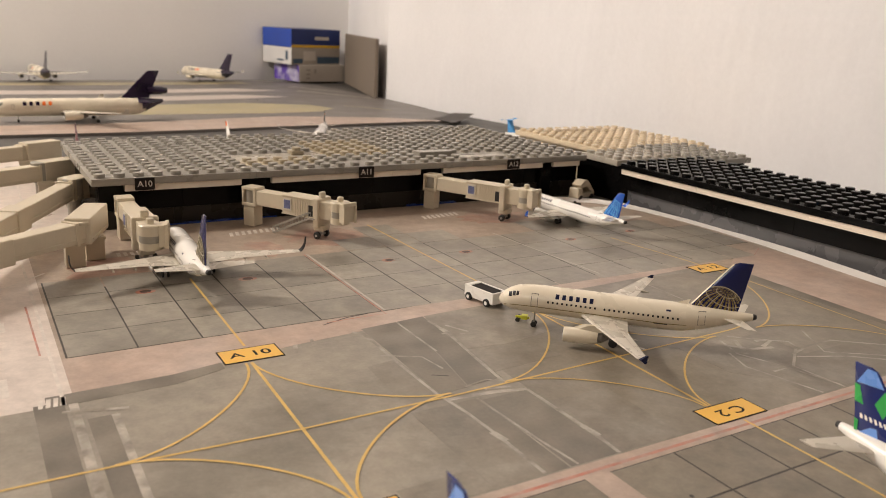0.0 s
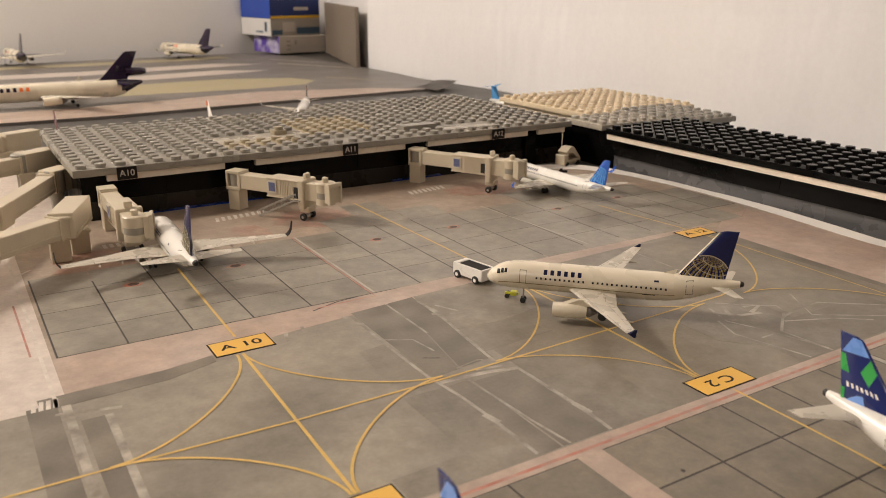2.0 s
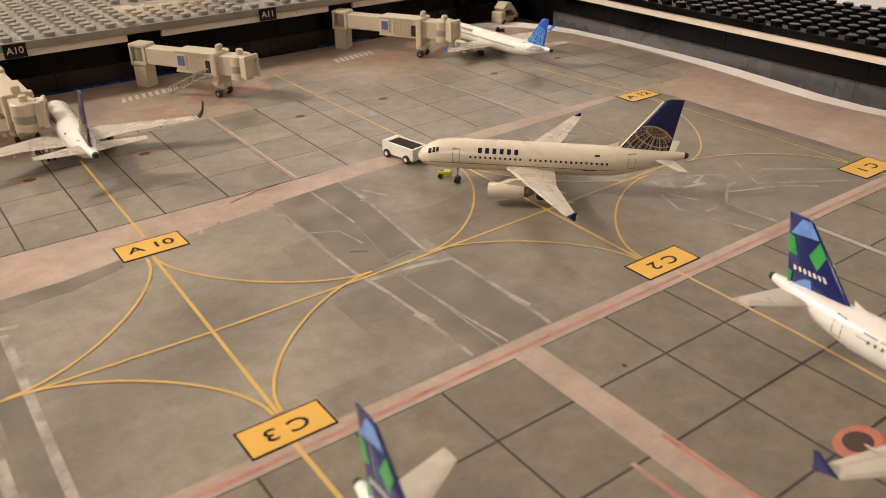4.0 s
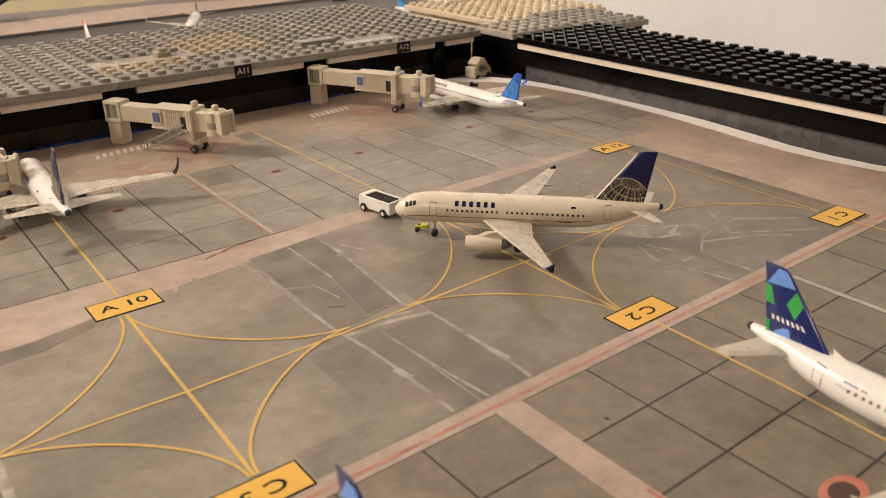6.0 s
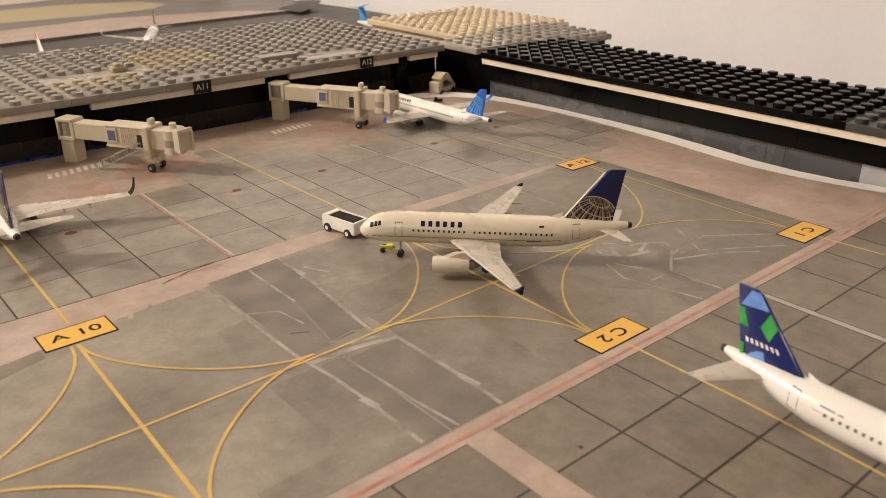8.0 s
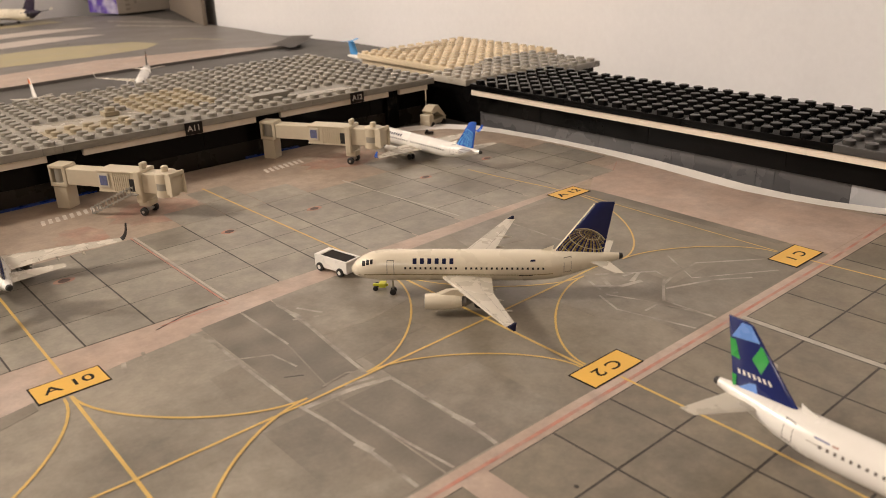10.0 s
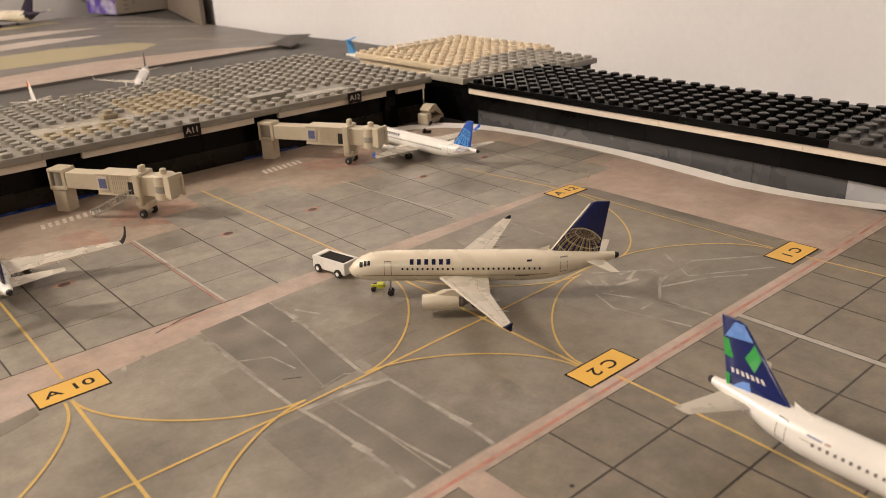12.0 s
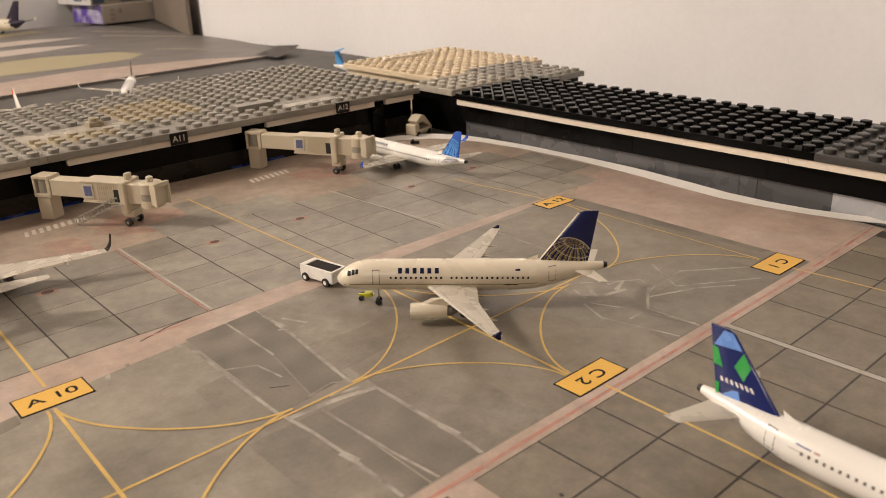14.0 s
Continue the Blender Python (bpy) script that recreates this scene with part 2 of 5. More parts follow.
BOX_WHITE = surface("white_card", (0.72, 0.70, 0.68), 0.4, vary=0.05, blotch=40)
BOX_GREY = surface("grey_card", (0.36, 0.32, 0.27), 0.4, vary=0.08, blotch=30)
BOX_PALE = surface("pale_grey_card", (0.52, 0.47, 0.41), 0.4, vary=0.06, blotch=30)
BOX_TEAL = surface("slate_blue_card", (0.05, 0.09, 0.14), 0.4, vary=0.08)
BOX_PURPLE = surface("violet_card", (0.12, 0.06, 0.42), 0.35, vary=0.2, blotch=60, stain=(0.72, 0.68, 0.80), stain_amount=0.9, stain_scale=45)
BOX_TAUPE = surface("taupe_card", (0.21, 0.17, 0.135), 0.6, vary=0.12, blotch=12)

# ---- mesh helpers: all sizes below are millimetres ----
MM = 0.001


def mesh_of(name, bm, *mats):
    me = bpy.data.meshes.new(name)
    bmesh.ops.recalc_face_normals(bm, faces=bm.faces)
    for v in bm.verts:
        v.co *= MM
    bm.to_mesh(me)
    bm.free()
    for m in mats:
        me.materials.append(m)
    return me


def smooth(me, degrees=40):
    me.polygons.foreach_set("use_smooth", [True] * len(me.polygons))
    me.set_sharp_from_angle(angle=radians(degrees))
    return me


def part(name, bm, material, parent, label="", soft=False, at=None):
    mats = material if isinstance(material, (list, tuple)) else (material,)
    me = mesh_of(name, bm, *mats)
    if soft:
        smooth(me)
    ob = new(name, me)
    ob.parent = parent
    if at:
        ob.location = Vector(at) * MM
    if label:
        tagged(ob, label)
    return ob


def same(name, ob, at):
    """Another piece on the same mesh, under the same parent."""
    o = new(name, ob.data)
    o.parent = ob.parent
    o.location = Vector(at) * MM
    return o


def thing(name, x, y, z, turn, label, category, group=""):
    ob = new(name)
    ob.empty_display_size = 0.01
    ob.matrix_world = pose(x * MM, y * MM, z * MM, 0, 0, turn)
    return tagged(ob, label, category, group)


def box(bm, x0, x1, y0, y1, z0, z1, bevel=0.0, turn=None):
    m = Matrix.LocRotScale(((x0 + x1) / 2, (y0 + y1) / 2, (z0 + z1) / 2), None, (x1 - x0, y1 - y0, z1 - z0))
    made = bmesh.ops.create_cube(bm, size=1, matrix=m)["verts"]
    if bevel:
        edges = list({e for v in made for e in v.link_edges})
        out = bmesh.ops.bevel(bm, geom=edges, offset=bevel, segments=2, affect="EDGES", profile=0.5)
        made = list({v for f in out["faces"] for v in f.verts} | {v for v in made if v.is_valid})
    if turn is not None:
        bmesh.ops.transform(bm, matrix=turn, verts=made)
    return made


def turned(bm, rings, at=(0, 0, 0), axis="z", seg=16, cap=True):
    """A turned body: rings of (distance along the axis, radius)."""
    cols = []
    for d, r in rings:
        col = []
        for i in range(seg):
            a = 2 * math.pi * i / seg
            c, s = r * math.cos(a), r * math.sin(a)
            p = {"z": (c, s, d), "x": (d, c, s), "y": (c, d, s)}[axis]
            col.append(bm.verts.new(Vector(p) + Vector(at)))
        cols.append(col)
    for a, b in zip(cols, cols[1:]):
        for i in range(seg):
            bm.faces.new((a[i], a[(i + 1) % seg], b[(i + 1) % seg], b[i]))
    if cap:
        bm.faces.new(cols[0][::-1])
        bm.faces.new(cols[-1])


def loft(bm, sections, cap=True):
    cols = [[bm.verts.new(p) for p in s] for s in sections]
    n = len(cols[0])
    for a, b in zip(cols, cols[1:]):
        for i in range(n):
            bm.faces.new((a[i], a[(i + 1) % n], b[(i + 1) % n], b[i]))
    if cap:
        bm.faces.new(cols[0][::-1])
        bm.faces.new(cols[-1])


def slab(bm, points, z0, z1):
    """A flat sheet with a polygon outline."""
    loft(bm, [[(x, y, z0) for x, y in points], [(x, y, z1) for x, y in points]])


def ribbon(bm, points, width, z0, z1):
    """A flat line of even width along a path."""
    left, right = [], []
    for i, p in enumerate(points):
        a, b = Vector(points[max(i - 1, 0)]), Vector(points[min(i + 1, len(points) - 1)])
        d = (b - a).normalized()
        n = Vector((-d.y, d.x)) * width / 2
        left.append(Vector(p) + n)
        right.append(Vector(p) - n)
    for z, flip in ((z1, False), (z0, True)):
        ls, rs = [bm.verts.new((*p, z)) for p in left], [bm.verts.new((*p, z)) for p in right]
        for i in range(len(ls) - 1):
            f = (ls[i], rs[i], rs[i + 1], ls[i + 1])
            bm.faces.new(f[::-1] if flip else f)


def lettering(name, text, size, material, parent, m, depth=0.03):
    """Built-in font letters as a mesh, centred, with their own matrix in millimetres."""
    cu = bpy.data.curves.new(name, "FONT")
    cu.body, cu.size, cu.align_x, cu.align_y, cu.extrude, cu.offset = text, size, "CENTER", "CENTER", depth, size * 0.012
    tmp = new(name, cu)
    me = bpy.data.meshes.new_from_object(tmp.evaluated_get(bpy.context.evaluated_depsgraph_get()))
    bpy.data.objects.remove(tmp)
    me.name = name
    me.transform(Matrix.Scale(MM, 4) @ m)
    me.materials.clear()
    me.materials.append(material)
    ob = new(name, me)
    ob.parent = parent
    return ob

# ---- the room ----


def structure(name, bm, material, label):
    ob = new(name, mesh_of(name, bm, material))
    return tagged(ob, label, name.split("_")[0], "", "structure")


bm = bmesh.new()
slab(bm, [(460, 1160), (411, 1160), (309, 800), (318, 700), (335, 560), (335, -2200), (460, -2200)], -750, 1700)
structure("wall_east", bm, WALL_PAINT, "white painted wall behind the model terminal")
bm = bmesh.new()
box(bm, -2400, 520, 0, 60, -750, 1700, turn=Matrix.Translation((0, 1096, 0)) @ Matrix.Rotation(radians(6.0), 4, "Z"))
structure("wall_north", bm, WALL_BACK, "beige painted wall at the far end of the layout")
# unseen west and south walls, added dark to hold down the bounce
bm = bmesh.new()
box(bm, -2460, -2400, -2200, 1300, -750, 1700)
structure("wall_west", bm, WALL_UNSEEN, "unseen brown wall, added dark to cut bounced light")
bm = bmesh.new()
box(bm, -2460, 460, -2260, -2200, -750, 1700)
structure("wall_south", bm, WALL_UNSEEN, "unseen brown wall, added dark to cut bounced light")
bm = bmesh.new()
box(bm, -2460, 460, -2260, 1300, -800, -750)
structure("floor", bm, FLOOR_WOOD, "brown wooden room floor")
# the ceiling is unseen too, dark for the same weak bounce
bm = bmesh.new()
box(bm, -2460, 460, -2260, 1300, 1700, 1750)
structure("ceiling", bm, WALL_UNSEEN, "unseen brown ceiling, added dark to cut bounced light")
table = thing("display_table", 0, 0, -750, 0, "large table with a dark grey top under the layout", "table")
bm = bmesh.new()
slab(bm, [(-1000, -420), (330, -420), (330, 560), (313, 700), (304, 800), (380, 1070), (380, 1090), (-1000, 985)], 718, 748.2)
part("tabletop", bm, TABLE, table)
for x, y in ((-960, -380), (290, -380), (-960, 940), (280, 940)):
    bm = bmesh.new()
    box(bm, x - 25, x + 25, y - 25, y + 25, 0, 718, 2)
    part("leg", bm, TABLE, table)

# ---- the printed apron mat ----
mat = structure("ground", *(lambda b: (slab(b, [(-460, -330), (168, -330), (168, -60), (172, -8), (170, 20), (166, 47), (171, 93), (173, 145), (168, 195), (150, 226), (120, 243.2), (-116.5, 243.2), (-118.5, 452), (-460, 470)], -1.8, 0), b)[1:])(bmesh.new()), CONCRETE_PINK, "printed airport apron mat, pinkish concrete colour")
LIFT = 0.03


def printed(name, material, level, points, label=""):
    bm = bmesh.new()
    slab(bm, points, 0.0, level * LIFT)
    return part(name, bm, material, mat, label)


def rect(x0, x1, y0, y1):
    return [(x0, y0), (x1, y0), (x1, y1), (x0, y1)]


def stroke(name, material, level, points, width, label=""):
    bm = bmesh.new()
    ribbon(bm, points, width, 0.0, level * LIFT)
    return part(name, bm, material, mat, label)


def bent(a, b, steps=18, pull=0.40):
    """A quarter turn from a, leaving along y, to b, arriving along x."""
    (ax, ay), (bx, by) = a, b
    p1, p2 = (ax, ay + pull * (by - ay)), (bx + pull * (ax - bx), by)
    out = []
    for i in range(steps + 1):
        t = i / steps
        w = ((1 - t) ** 3, 3 * t * (1 - t) ** 2, 3 * t * t * (1 - t), t**3)
        out.append(tuple(sum(c * p[k] for c, p in zip(w, (a, p1, p2, b))) for k in (0, 1)))
    return out


BAND_LOW = [(-460, 70), (-150, 76.5), (-118, 77.5), (-80, 84), (-35, 88.5), (22, 92.5), (68, 95), (118, 98), (150, 100)]
printed("taxiway", ASPHALT, 1, [(-460, -10.3), (121, -10.3), (122, 40), (122.5, 78), (121.5, 92)] + BAND_LOW[::-1][1:], "grey printed taxiway")
printed("pink_band", BAND_PINK, 1.5, BAND_LOW[1:8] + [(136, 101), (160, 108), (60, 105.4), (-40, 100.2), (-143, 100.2)], "pale pink service road")
printed("pink_band", BAND_PINK, 1.3, [(122, -10), (168, -10), (164, 47), (168, 93), (165, 110), (136, 101), (122.5, 92)], "pale pink service road")
printed("pink_band", BAND_PINK, 2, rect(-460, 170, -15.2, -10.2), "pale pink service road")
printed("dark_apron", JOINT, 1, rect(-142.3, 151, 100.5, 174))
printed("dark_apron", JOINT, 1, rect(151, 167, 118.8, 156))
printed("dark_apron", JOINT, 1, rect(-460, 168, -330, -15.2))
printed("pink_band", BAND_PINK, 3, rect(-48.8, -41.5, -330, -15), "pale pink strip between stands")
printed("pale_strip", PALE_PRINT, 3, rect(58.6, 60.6, -330, -14.6), "pale line between stands")

# slabs of the stands, each a piece of its own


def lay(material, x0, x1, y0, y1, gx=0.25, gy=0.2):
    bm = bmesh.new()
    box(bm, x0 + gx, x1 - gx, y0 + gy, y1 - gy, 0, 2 * LIFT)
    part("slab", bm, material, mat)


ROW_H = 18.4
A_JOINTS = [-142, -122.6, -103.6, -84.2, -64.5, -42.4, -22.5, -3.9, 14.6, 35.5, 57.5, 78, 97, 116, 135, 151]
for i, (x0, x1) in enumerate(zip(A_JOINTS, A_JOINTS[1:])):
    for j in range(4):
        lay(SLAB_A, x0, x1, 100.6 + ROW_H * j, 100.6 + ROW_H * (j + 1), 0.27 if i < 8 else 0.22, 0.14)
    rows_up = {4: 0, 6: 1, 7: 2, 8: 1, 9: 0, 11: 1, 12: 2, 13: 1}.get(i, 0)
    for j in range(4, 4 + rows_up):
        lay(SLAB_A, x0, x1, 100.6 + ROW_H * j, 100.6 + ROW_H * (j + 1), 0.24, 0.15)
for j in (1, 2):
    lay(SLAB_A, 151, 166.8, 100.6 + ROW_H * j, 100.6 + ROW_H * (j + 1), 0.22, 0.14)
C_JOINTS = [-208, -188, -168, -148, -128.5, -108.5, -88.5, -68.4, -48.5, -41.8, -21.5, -1.3, 18.8, 38.7, 58.5, 60.7, 83.4, 102, 121, 141, 161]
C_ROWS = [-15.2, -33.2, -52.8, -72.4, -92, -111.6, -131.2, -150.8, -170.4]
for x0, x1 in zip(C_JOINTS, C_JOINTS[1:]):
    for y1, y0 in zip(C_ROWS, C_ROWS[1:]):
        if x1 - x0 > 8:
            lay(SLAB_C, x0, x1, y0, y1, 0.30, 0.30)

# red and pale lines
stroke("red_line", RED_LINE, 4, [(-460, -13.6), (-100, -13.4), (0, -13.2), (120, -13.0), (170, -11.5)], 1.0, "faded red line")
stroke("red_line", RED_LINE, 4, [(-42.2, 175), (-42.3, 101)], 0.6)
stroke("pale_line", PALE_PRINT, 3.5, [(-40.9, 175), (-41, 101)], 0.9)
stroke("red_line", RED_LINE, 4, [(-64, 97.5), (-46, 98), (-42.3, 97.5), (-42.3, 101)], 0.5)
stroke("pale_line", PALE_PRINT, 3.5, [(55.5, 178), (58, 140), (60.5, 106)], 0.7)
stroke("dark_line", JOINT, 3.5, [(-66, 96), (-56, 99.4), (-48, 100.2)], 0.5)
stroke("red_line", RED_LINE, 4, [(150, 101), (163, 109)], 0.35)

# yellow guide lines: lead-ins, the taxi line and the turns at each stand
MID = 35.0
stroke("guide_line", YELLOW, 5, [(-93.0, 160), (-94.2, 89)], 0.8)
stroke("guide_line", YELLOW, 5, [(5.0, 213), (7.3, 90)], 0.8)
stroke("guide_line", YELLOW, 5, [(106, 150), (107.5, 133), (111.5, 105), (111.8, 99)], 0.8)
stroke("guide_line", YELLOW, 5, [(-300, 34.5), (-140, 34.7), (-98, 33.2), (-54, 33.5), (5.9, 35.3), (60, 37.2), (68, 38.5)], 0.75)
for x, ya, yc in ((-96.8, 76.5, -1.5), (7.0, 80, -1.2), (112.8, 88.5, 2.5)):
    stroke("guide_line", YELLOW, 5.3, [(x + 0.8, ya), (x - 1.0, yc)], 0.9 if x < 100 else 0.55)
    for side in (-1, 1):
        if x > 100 and side > 0:
            continue
        w = 0.75 if x < 0 else 0.62
        stroke("guide_line", YELLOW, 5.6 + side * 0.2, bent((x + 0.9 * side, ya), (x + 43 * side, MID)), w)
        stroke("guide_line", YELLOW, 6.2 + side * 0.2, bent((x - 1.0 + 0.9 * side, yc), (x + 43 * side, MID)), w)
stroke("guide_line", YELLOW, 5, [(111.9, -8), (115.8, -60)], 0.8)
stroke("guide_line", YELLOW, 5, [(8.6, -11), (8.0, -45), (5.0, -90)], 0.8)
stroke("guide_line", YELLOW, 5, [(-99.1, -11), (-99.2, -60)], 1.0)

# stand signs
for text, x0, x1, y0, y1, up in (("A 10", -103.4, -85.4, 77.6, 87.4, 1), ("C 3", -107.4, -89.6, -11.0, -2.2, -1), ("C 2", -0.4, 19.0, -10.4, -1.6, -1), ("C 1", 103.2, 121.4, -8.6, 1.6, -1), ("A 12", 103.0, 119.8, 89.2, 98.8, 1)):
    printed("sign_border", INK, 7, rect(x0, x1, y0, y1))
    printed("sign_face", SIGN_YELLOW, 8, rect(x0 + 0.4, x1 - 0.4, y0 + 0.4, y1 - 0.4), "yellow stand number panel")
    lettering("sign_text", text, 5.0, INK, mat, Matrix.Translation(((x0 + x1) / 2, (y0 + y1) / 2, 8.2 * LIFT)) @ Matrix.Rotation(0 if up > 0 else math.pi, 4, "Z") @ Matrix.Scale(1.3, 4, (1, 0, 0)), 0.02)

# soot spots with red halos
for x, y, r in ((-110.7, 151.2, 2.0), (-73.5, 152, 2.0), (-12.1, 155, 1.9), (25.3, 154.3, 1.9), (84.9, 155, 1.8), (125.2, 157, 1.8), (-15, -73, 3.4), (-21, -128, 3), (84, -73, 3.2)):
    round_ = [(math.cos(a * math.pi / 10), math.sin(a * math.pi / 10)) for a in range(20)]
    printed("red_halo", HALO if y > 0 else HALO_FRESH, 4, [(x + 1.75 * r * c, y + 1.1 * r * s) for c, s in round_])
    printed("soot_spot", SOOT, 5, [(x + r * c, y + 0.75 * r * s) for c, s in round_])

printed("dark_speck", JOINT, 4, [(-32 + 0.5 * math.cos(a), -31 + 0.6 * math.sin(a)) for a in (0, 0.8, 1.7, 2.4, 3.3, 4.1, 5.2)])

# patched, darker and paler parts of the taxiway
rng = random.Random(4)
DARK = [[(-56.1, 88.0), (-43.0, 89.2), (-43.2, 62), (-47.4, 36.4), (-56.4, 35.8)], [(-42.6, 89.3), (-32.0, 90.4), (-35.0, 38), (-46.8, 37), (-43.0, 60)],
        rect(-55.3, -48.6, -9.6, 29.4), rect(-48.0, -33.6, -9.6, 28.2), rect(-153, -146, -8, 72), rect(-142, -136.5, -8, 60),
        [(-150, 76.2), (-118, 77.2), (-104, 80), (-104, 75.4), (-118, 71.0), (-150, 69.5)],
        [(122, 78), (121.4, 91), (113.5, 92.6), (115.5, 70), (118.6, 6), (121.6, 4)]]
MIDDLE = [rect(-69.2, -56.0, -9.6, 29.4), [(-67, 60), (-57, 61.5), (-56.6, 36.2), (-68, 38)], [(-31.6, 90.6), (-2, 92), (2, 62), (-18, 58), (-33.6, 60)],
          [(-33.2, 58), (-14, 58), (-8, 44), (-34.5, 42)], rect(66, 104, -9.4, 12), rect(40, 66, -9.4, 31), rect(-33, -12, -9.6, 20), [(44, 93), (66, 94), (74, 78), (60, 70), (40, 76)],
          [(-89, -1), (-70, -0.6), (-69.4, -9.6), (-89, -9.6)], [(30, 34), (50, 40), (58, 12), (40, 2), (30, 12)]]
# one darker sheet over the east half: print tone plus painted light falloff
printed("worn_taxiway", ASPHALT_EAST, 1.5, [(-33, -10.2), (121, -10.2), (122, 40), (122.4, 78), (121.4, 91), (68, 94.6), (22, 92), (-31.5, 88)], "darker east part of the taxiway, print and light falloff in its colour")
for material, outlines in ((ASPHALT_DARK, DARK), (ASPHALT_MID, MIDDLE)):
    for outline in outlines:
        printed("dark_patch", material, 2 + rng.random() * 0.6, outline)
STREAKS = [([(-60, 86.5), (-56.8, 83)], 1.6), ([(-57, 83), (-57.2, 77)], 1.7), ([(-57.2, 77), (-57.7, 62), (-57.5, 36.6), (-55.8, 23), (-55.3, 9.7), (-55.4, -9)], 1.0), ([(-55.8, 12), (-54.9, 7)], 2.0),
           ([(-32.2, 86), (-31.6, 75), (-34.5, 53), (-36.4, 34)], 1.1), ([(-31.9, 78), (-31.6, 73)], 2.0), ([(-33.1, 28.4), (-32.6, 1), (-33.5, -9.5)], 1.1), ([(-32.9, 5), (-32.3, -1)], 1.8),
           ([(-56.4, 32), (-42.3, 30.8), (-33, 28.5)], 1.7), ([(-49, 29.5), (-48, 14), (-47.4, 4), (-45.9, -9.4)], 0.8), ([(-42.7, 88.8), (-42.8, 62)], 0.8), ([(-60, 66), (-49, 60), (-47.5, 50)], 0.7),
           ([(-44, 33.5), (-36, 32)], 1.2), ([(-48, 37), (-40, 38.5), (-36.5, 36)], 0.7), ([(-34, 74), (-27, 71)], 1.0), ([(-29, 80), (-25, 72)], 1.0), ([(-135.5, 60), (-136, -8)], 2.0), ([(-144, 70), (-144.5, -8)], 2.2),
           ([(-147, 66), (-132, 62)], 1.4), ([(53.4, 33.4), (62, 26.4), (69.3, 21.4), (67.6, 17), (60, 12), (52.8, 6.9)], 0.9), ([(61.4, 13.4), (72, 16), (84.2, 16.1), (104.7, 0.7)], 1.0), ([(83, 26.2), (72.8, 10.3), (97.4, -5.5)], 0.8),
           ([(57.3, 21.9), (65, 24.7), (58.8, 26.5)], 1.6), ([(49.8, 36.1), (44.2, 21), (49.5, 9.4), (54.2, -8.4)], 0.9), ([(43.3, 6.7), (52.8, 6.9), (53.9, -9.8)], 0.9), ([(42.1, 22.6), (38.3, 12.9), (44.2, -9.5)], 0.8),
           ([(60.4, 11.5), (76.5, 4.7), (86.3, -2.6)], 0.9), ([(68.9, 86.6), (68.4, 60.6)], 0.9), ([(53, 30), (47, 20)], 1.5), ([(60, 20), (52, 22), (46, 28)], 1.6), ([(-80, 84), (-82, 78)], 1.3), ([(-74, 86), (-75, 81)], 1.1)]
for i, (pts, w) in enumerate(STREAKS):
    stroke("pale_streak", ASPHALT_PALE, 3.0 + 0.05 * i, pts, w)
for pts, w in (([(-42.5, -50), (-42.2, -72)], 1.1), ([(-52.8, -52), (-52.6, -66)], 1.1)):
    stroke("red_line", RED_LINE, 4, pts, w)
stroke("dark_line", JOINT, 3.5, [(-52.8, 47.5), (-48.6, 45)], 0.5)

# service markings by the gates
for g, n in ((-62, 9), (38, 8)):
    for i in range(n):
        x = g + 2.9 * i
        printed("hatch_bar", WHITE_PRINT, 3, [(x, 214 + i * 0.4), (x + 1.5, 214 + i * 0.4), (x + 2.6, 220 + i * 0.4), (x + 1.1, 220 + i * 0.4)])
for x, y, rx, ry in ((-22, 199, 18, 15), (76, 207, 20, 13), (-118, 180, 14, 20), (124, 205, 14, 8), (-55, 190, 9, 12)):
    printed("rose_stain", ROSE, 1.2 if y > 160 else 2.4, [(x + rx * math.cos(a * 0.3) * (1 + 0.15 * math.sin(3 * a)), y + ry * math.sin(a * 0.3) * (1 + 0.12 * math.cos(2 * a))) for a in range(21)])

# west service area, pale and crossed with white bars
printed("pale_patch", WEST_PALE, 1.8, [(-300, 70), (-143.5, 70), (-143.5, 226), (-119.5, 246), (-121, 448), (-300, 458)], "pale printed service area")
for y in (262, 300, 338, 376, 414):
    stroke("pale_line", WHITE_PRINT, 3, [(-122, y), (-170, y - 4), (-230, y - 4)], 0.9)
for x in (-140, -158, -176):
    stroke("pale_line", WHITE_PRINT, 3.2, [(x, 245), (x + 4, 440)], 0.9)
for i in range(10):
    printed("white_bar", WHITE_PRINT, 3, rect(-150 + 2.8 * i, -148.4 + 2.8 * i, 240, 246))
    printed("white_bar", WHITE_PRINT, 3, rect(-150 + 2.8 * i, -148.4 + 2.8 * i, 292, 297))
for i in range(6):
    printed("white_bar", WHITE_PRINT, 3, rect(-112 + 2.6 * i, -110.6 + 2.6 * i, 199, 204))
for i in range(9):
    printed("white_bar", WHITE_PRINT, 3, rect(-158 - 3.4 * i, -156 - 3.4 * i, 128, 137))
    printed("white_bar", WHITE_PRINT, 3, rect(-160 - 4 * i, -157.6 - 4 * i, 80, 92))
for i in range(4):
    printed("white_bar", WHITE_PRINT, 3, [(-152 + 1.7 * i, 70), (-150.9 + 1.7 * i, 70), (-150.3 + 1.7 * i, 75), (-151.4 + 1.7 * i, 75)])
stroke("pale_line", WHITE_PRINT, 3, [(-146.5, 225), (-146, 70)], 1.0)
stroke("pale_line", WHITE_PRINT, 3, [(-156, 170), (-140, 186)], 0.8)
stroke("red_line", RED_LINE, 3, [(-149, 150), (-148.5, 105)], 0.6)

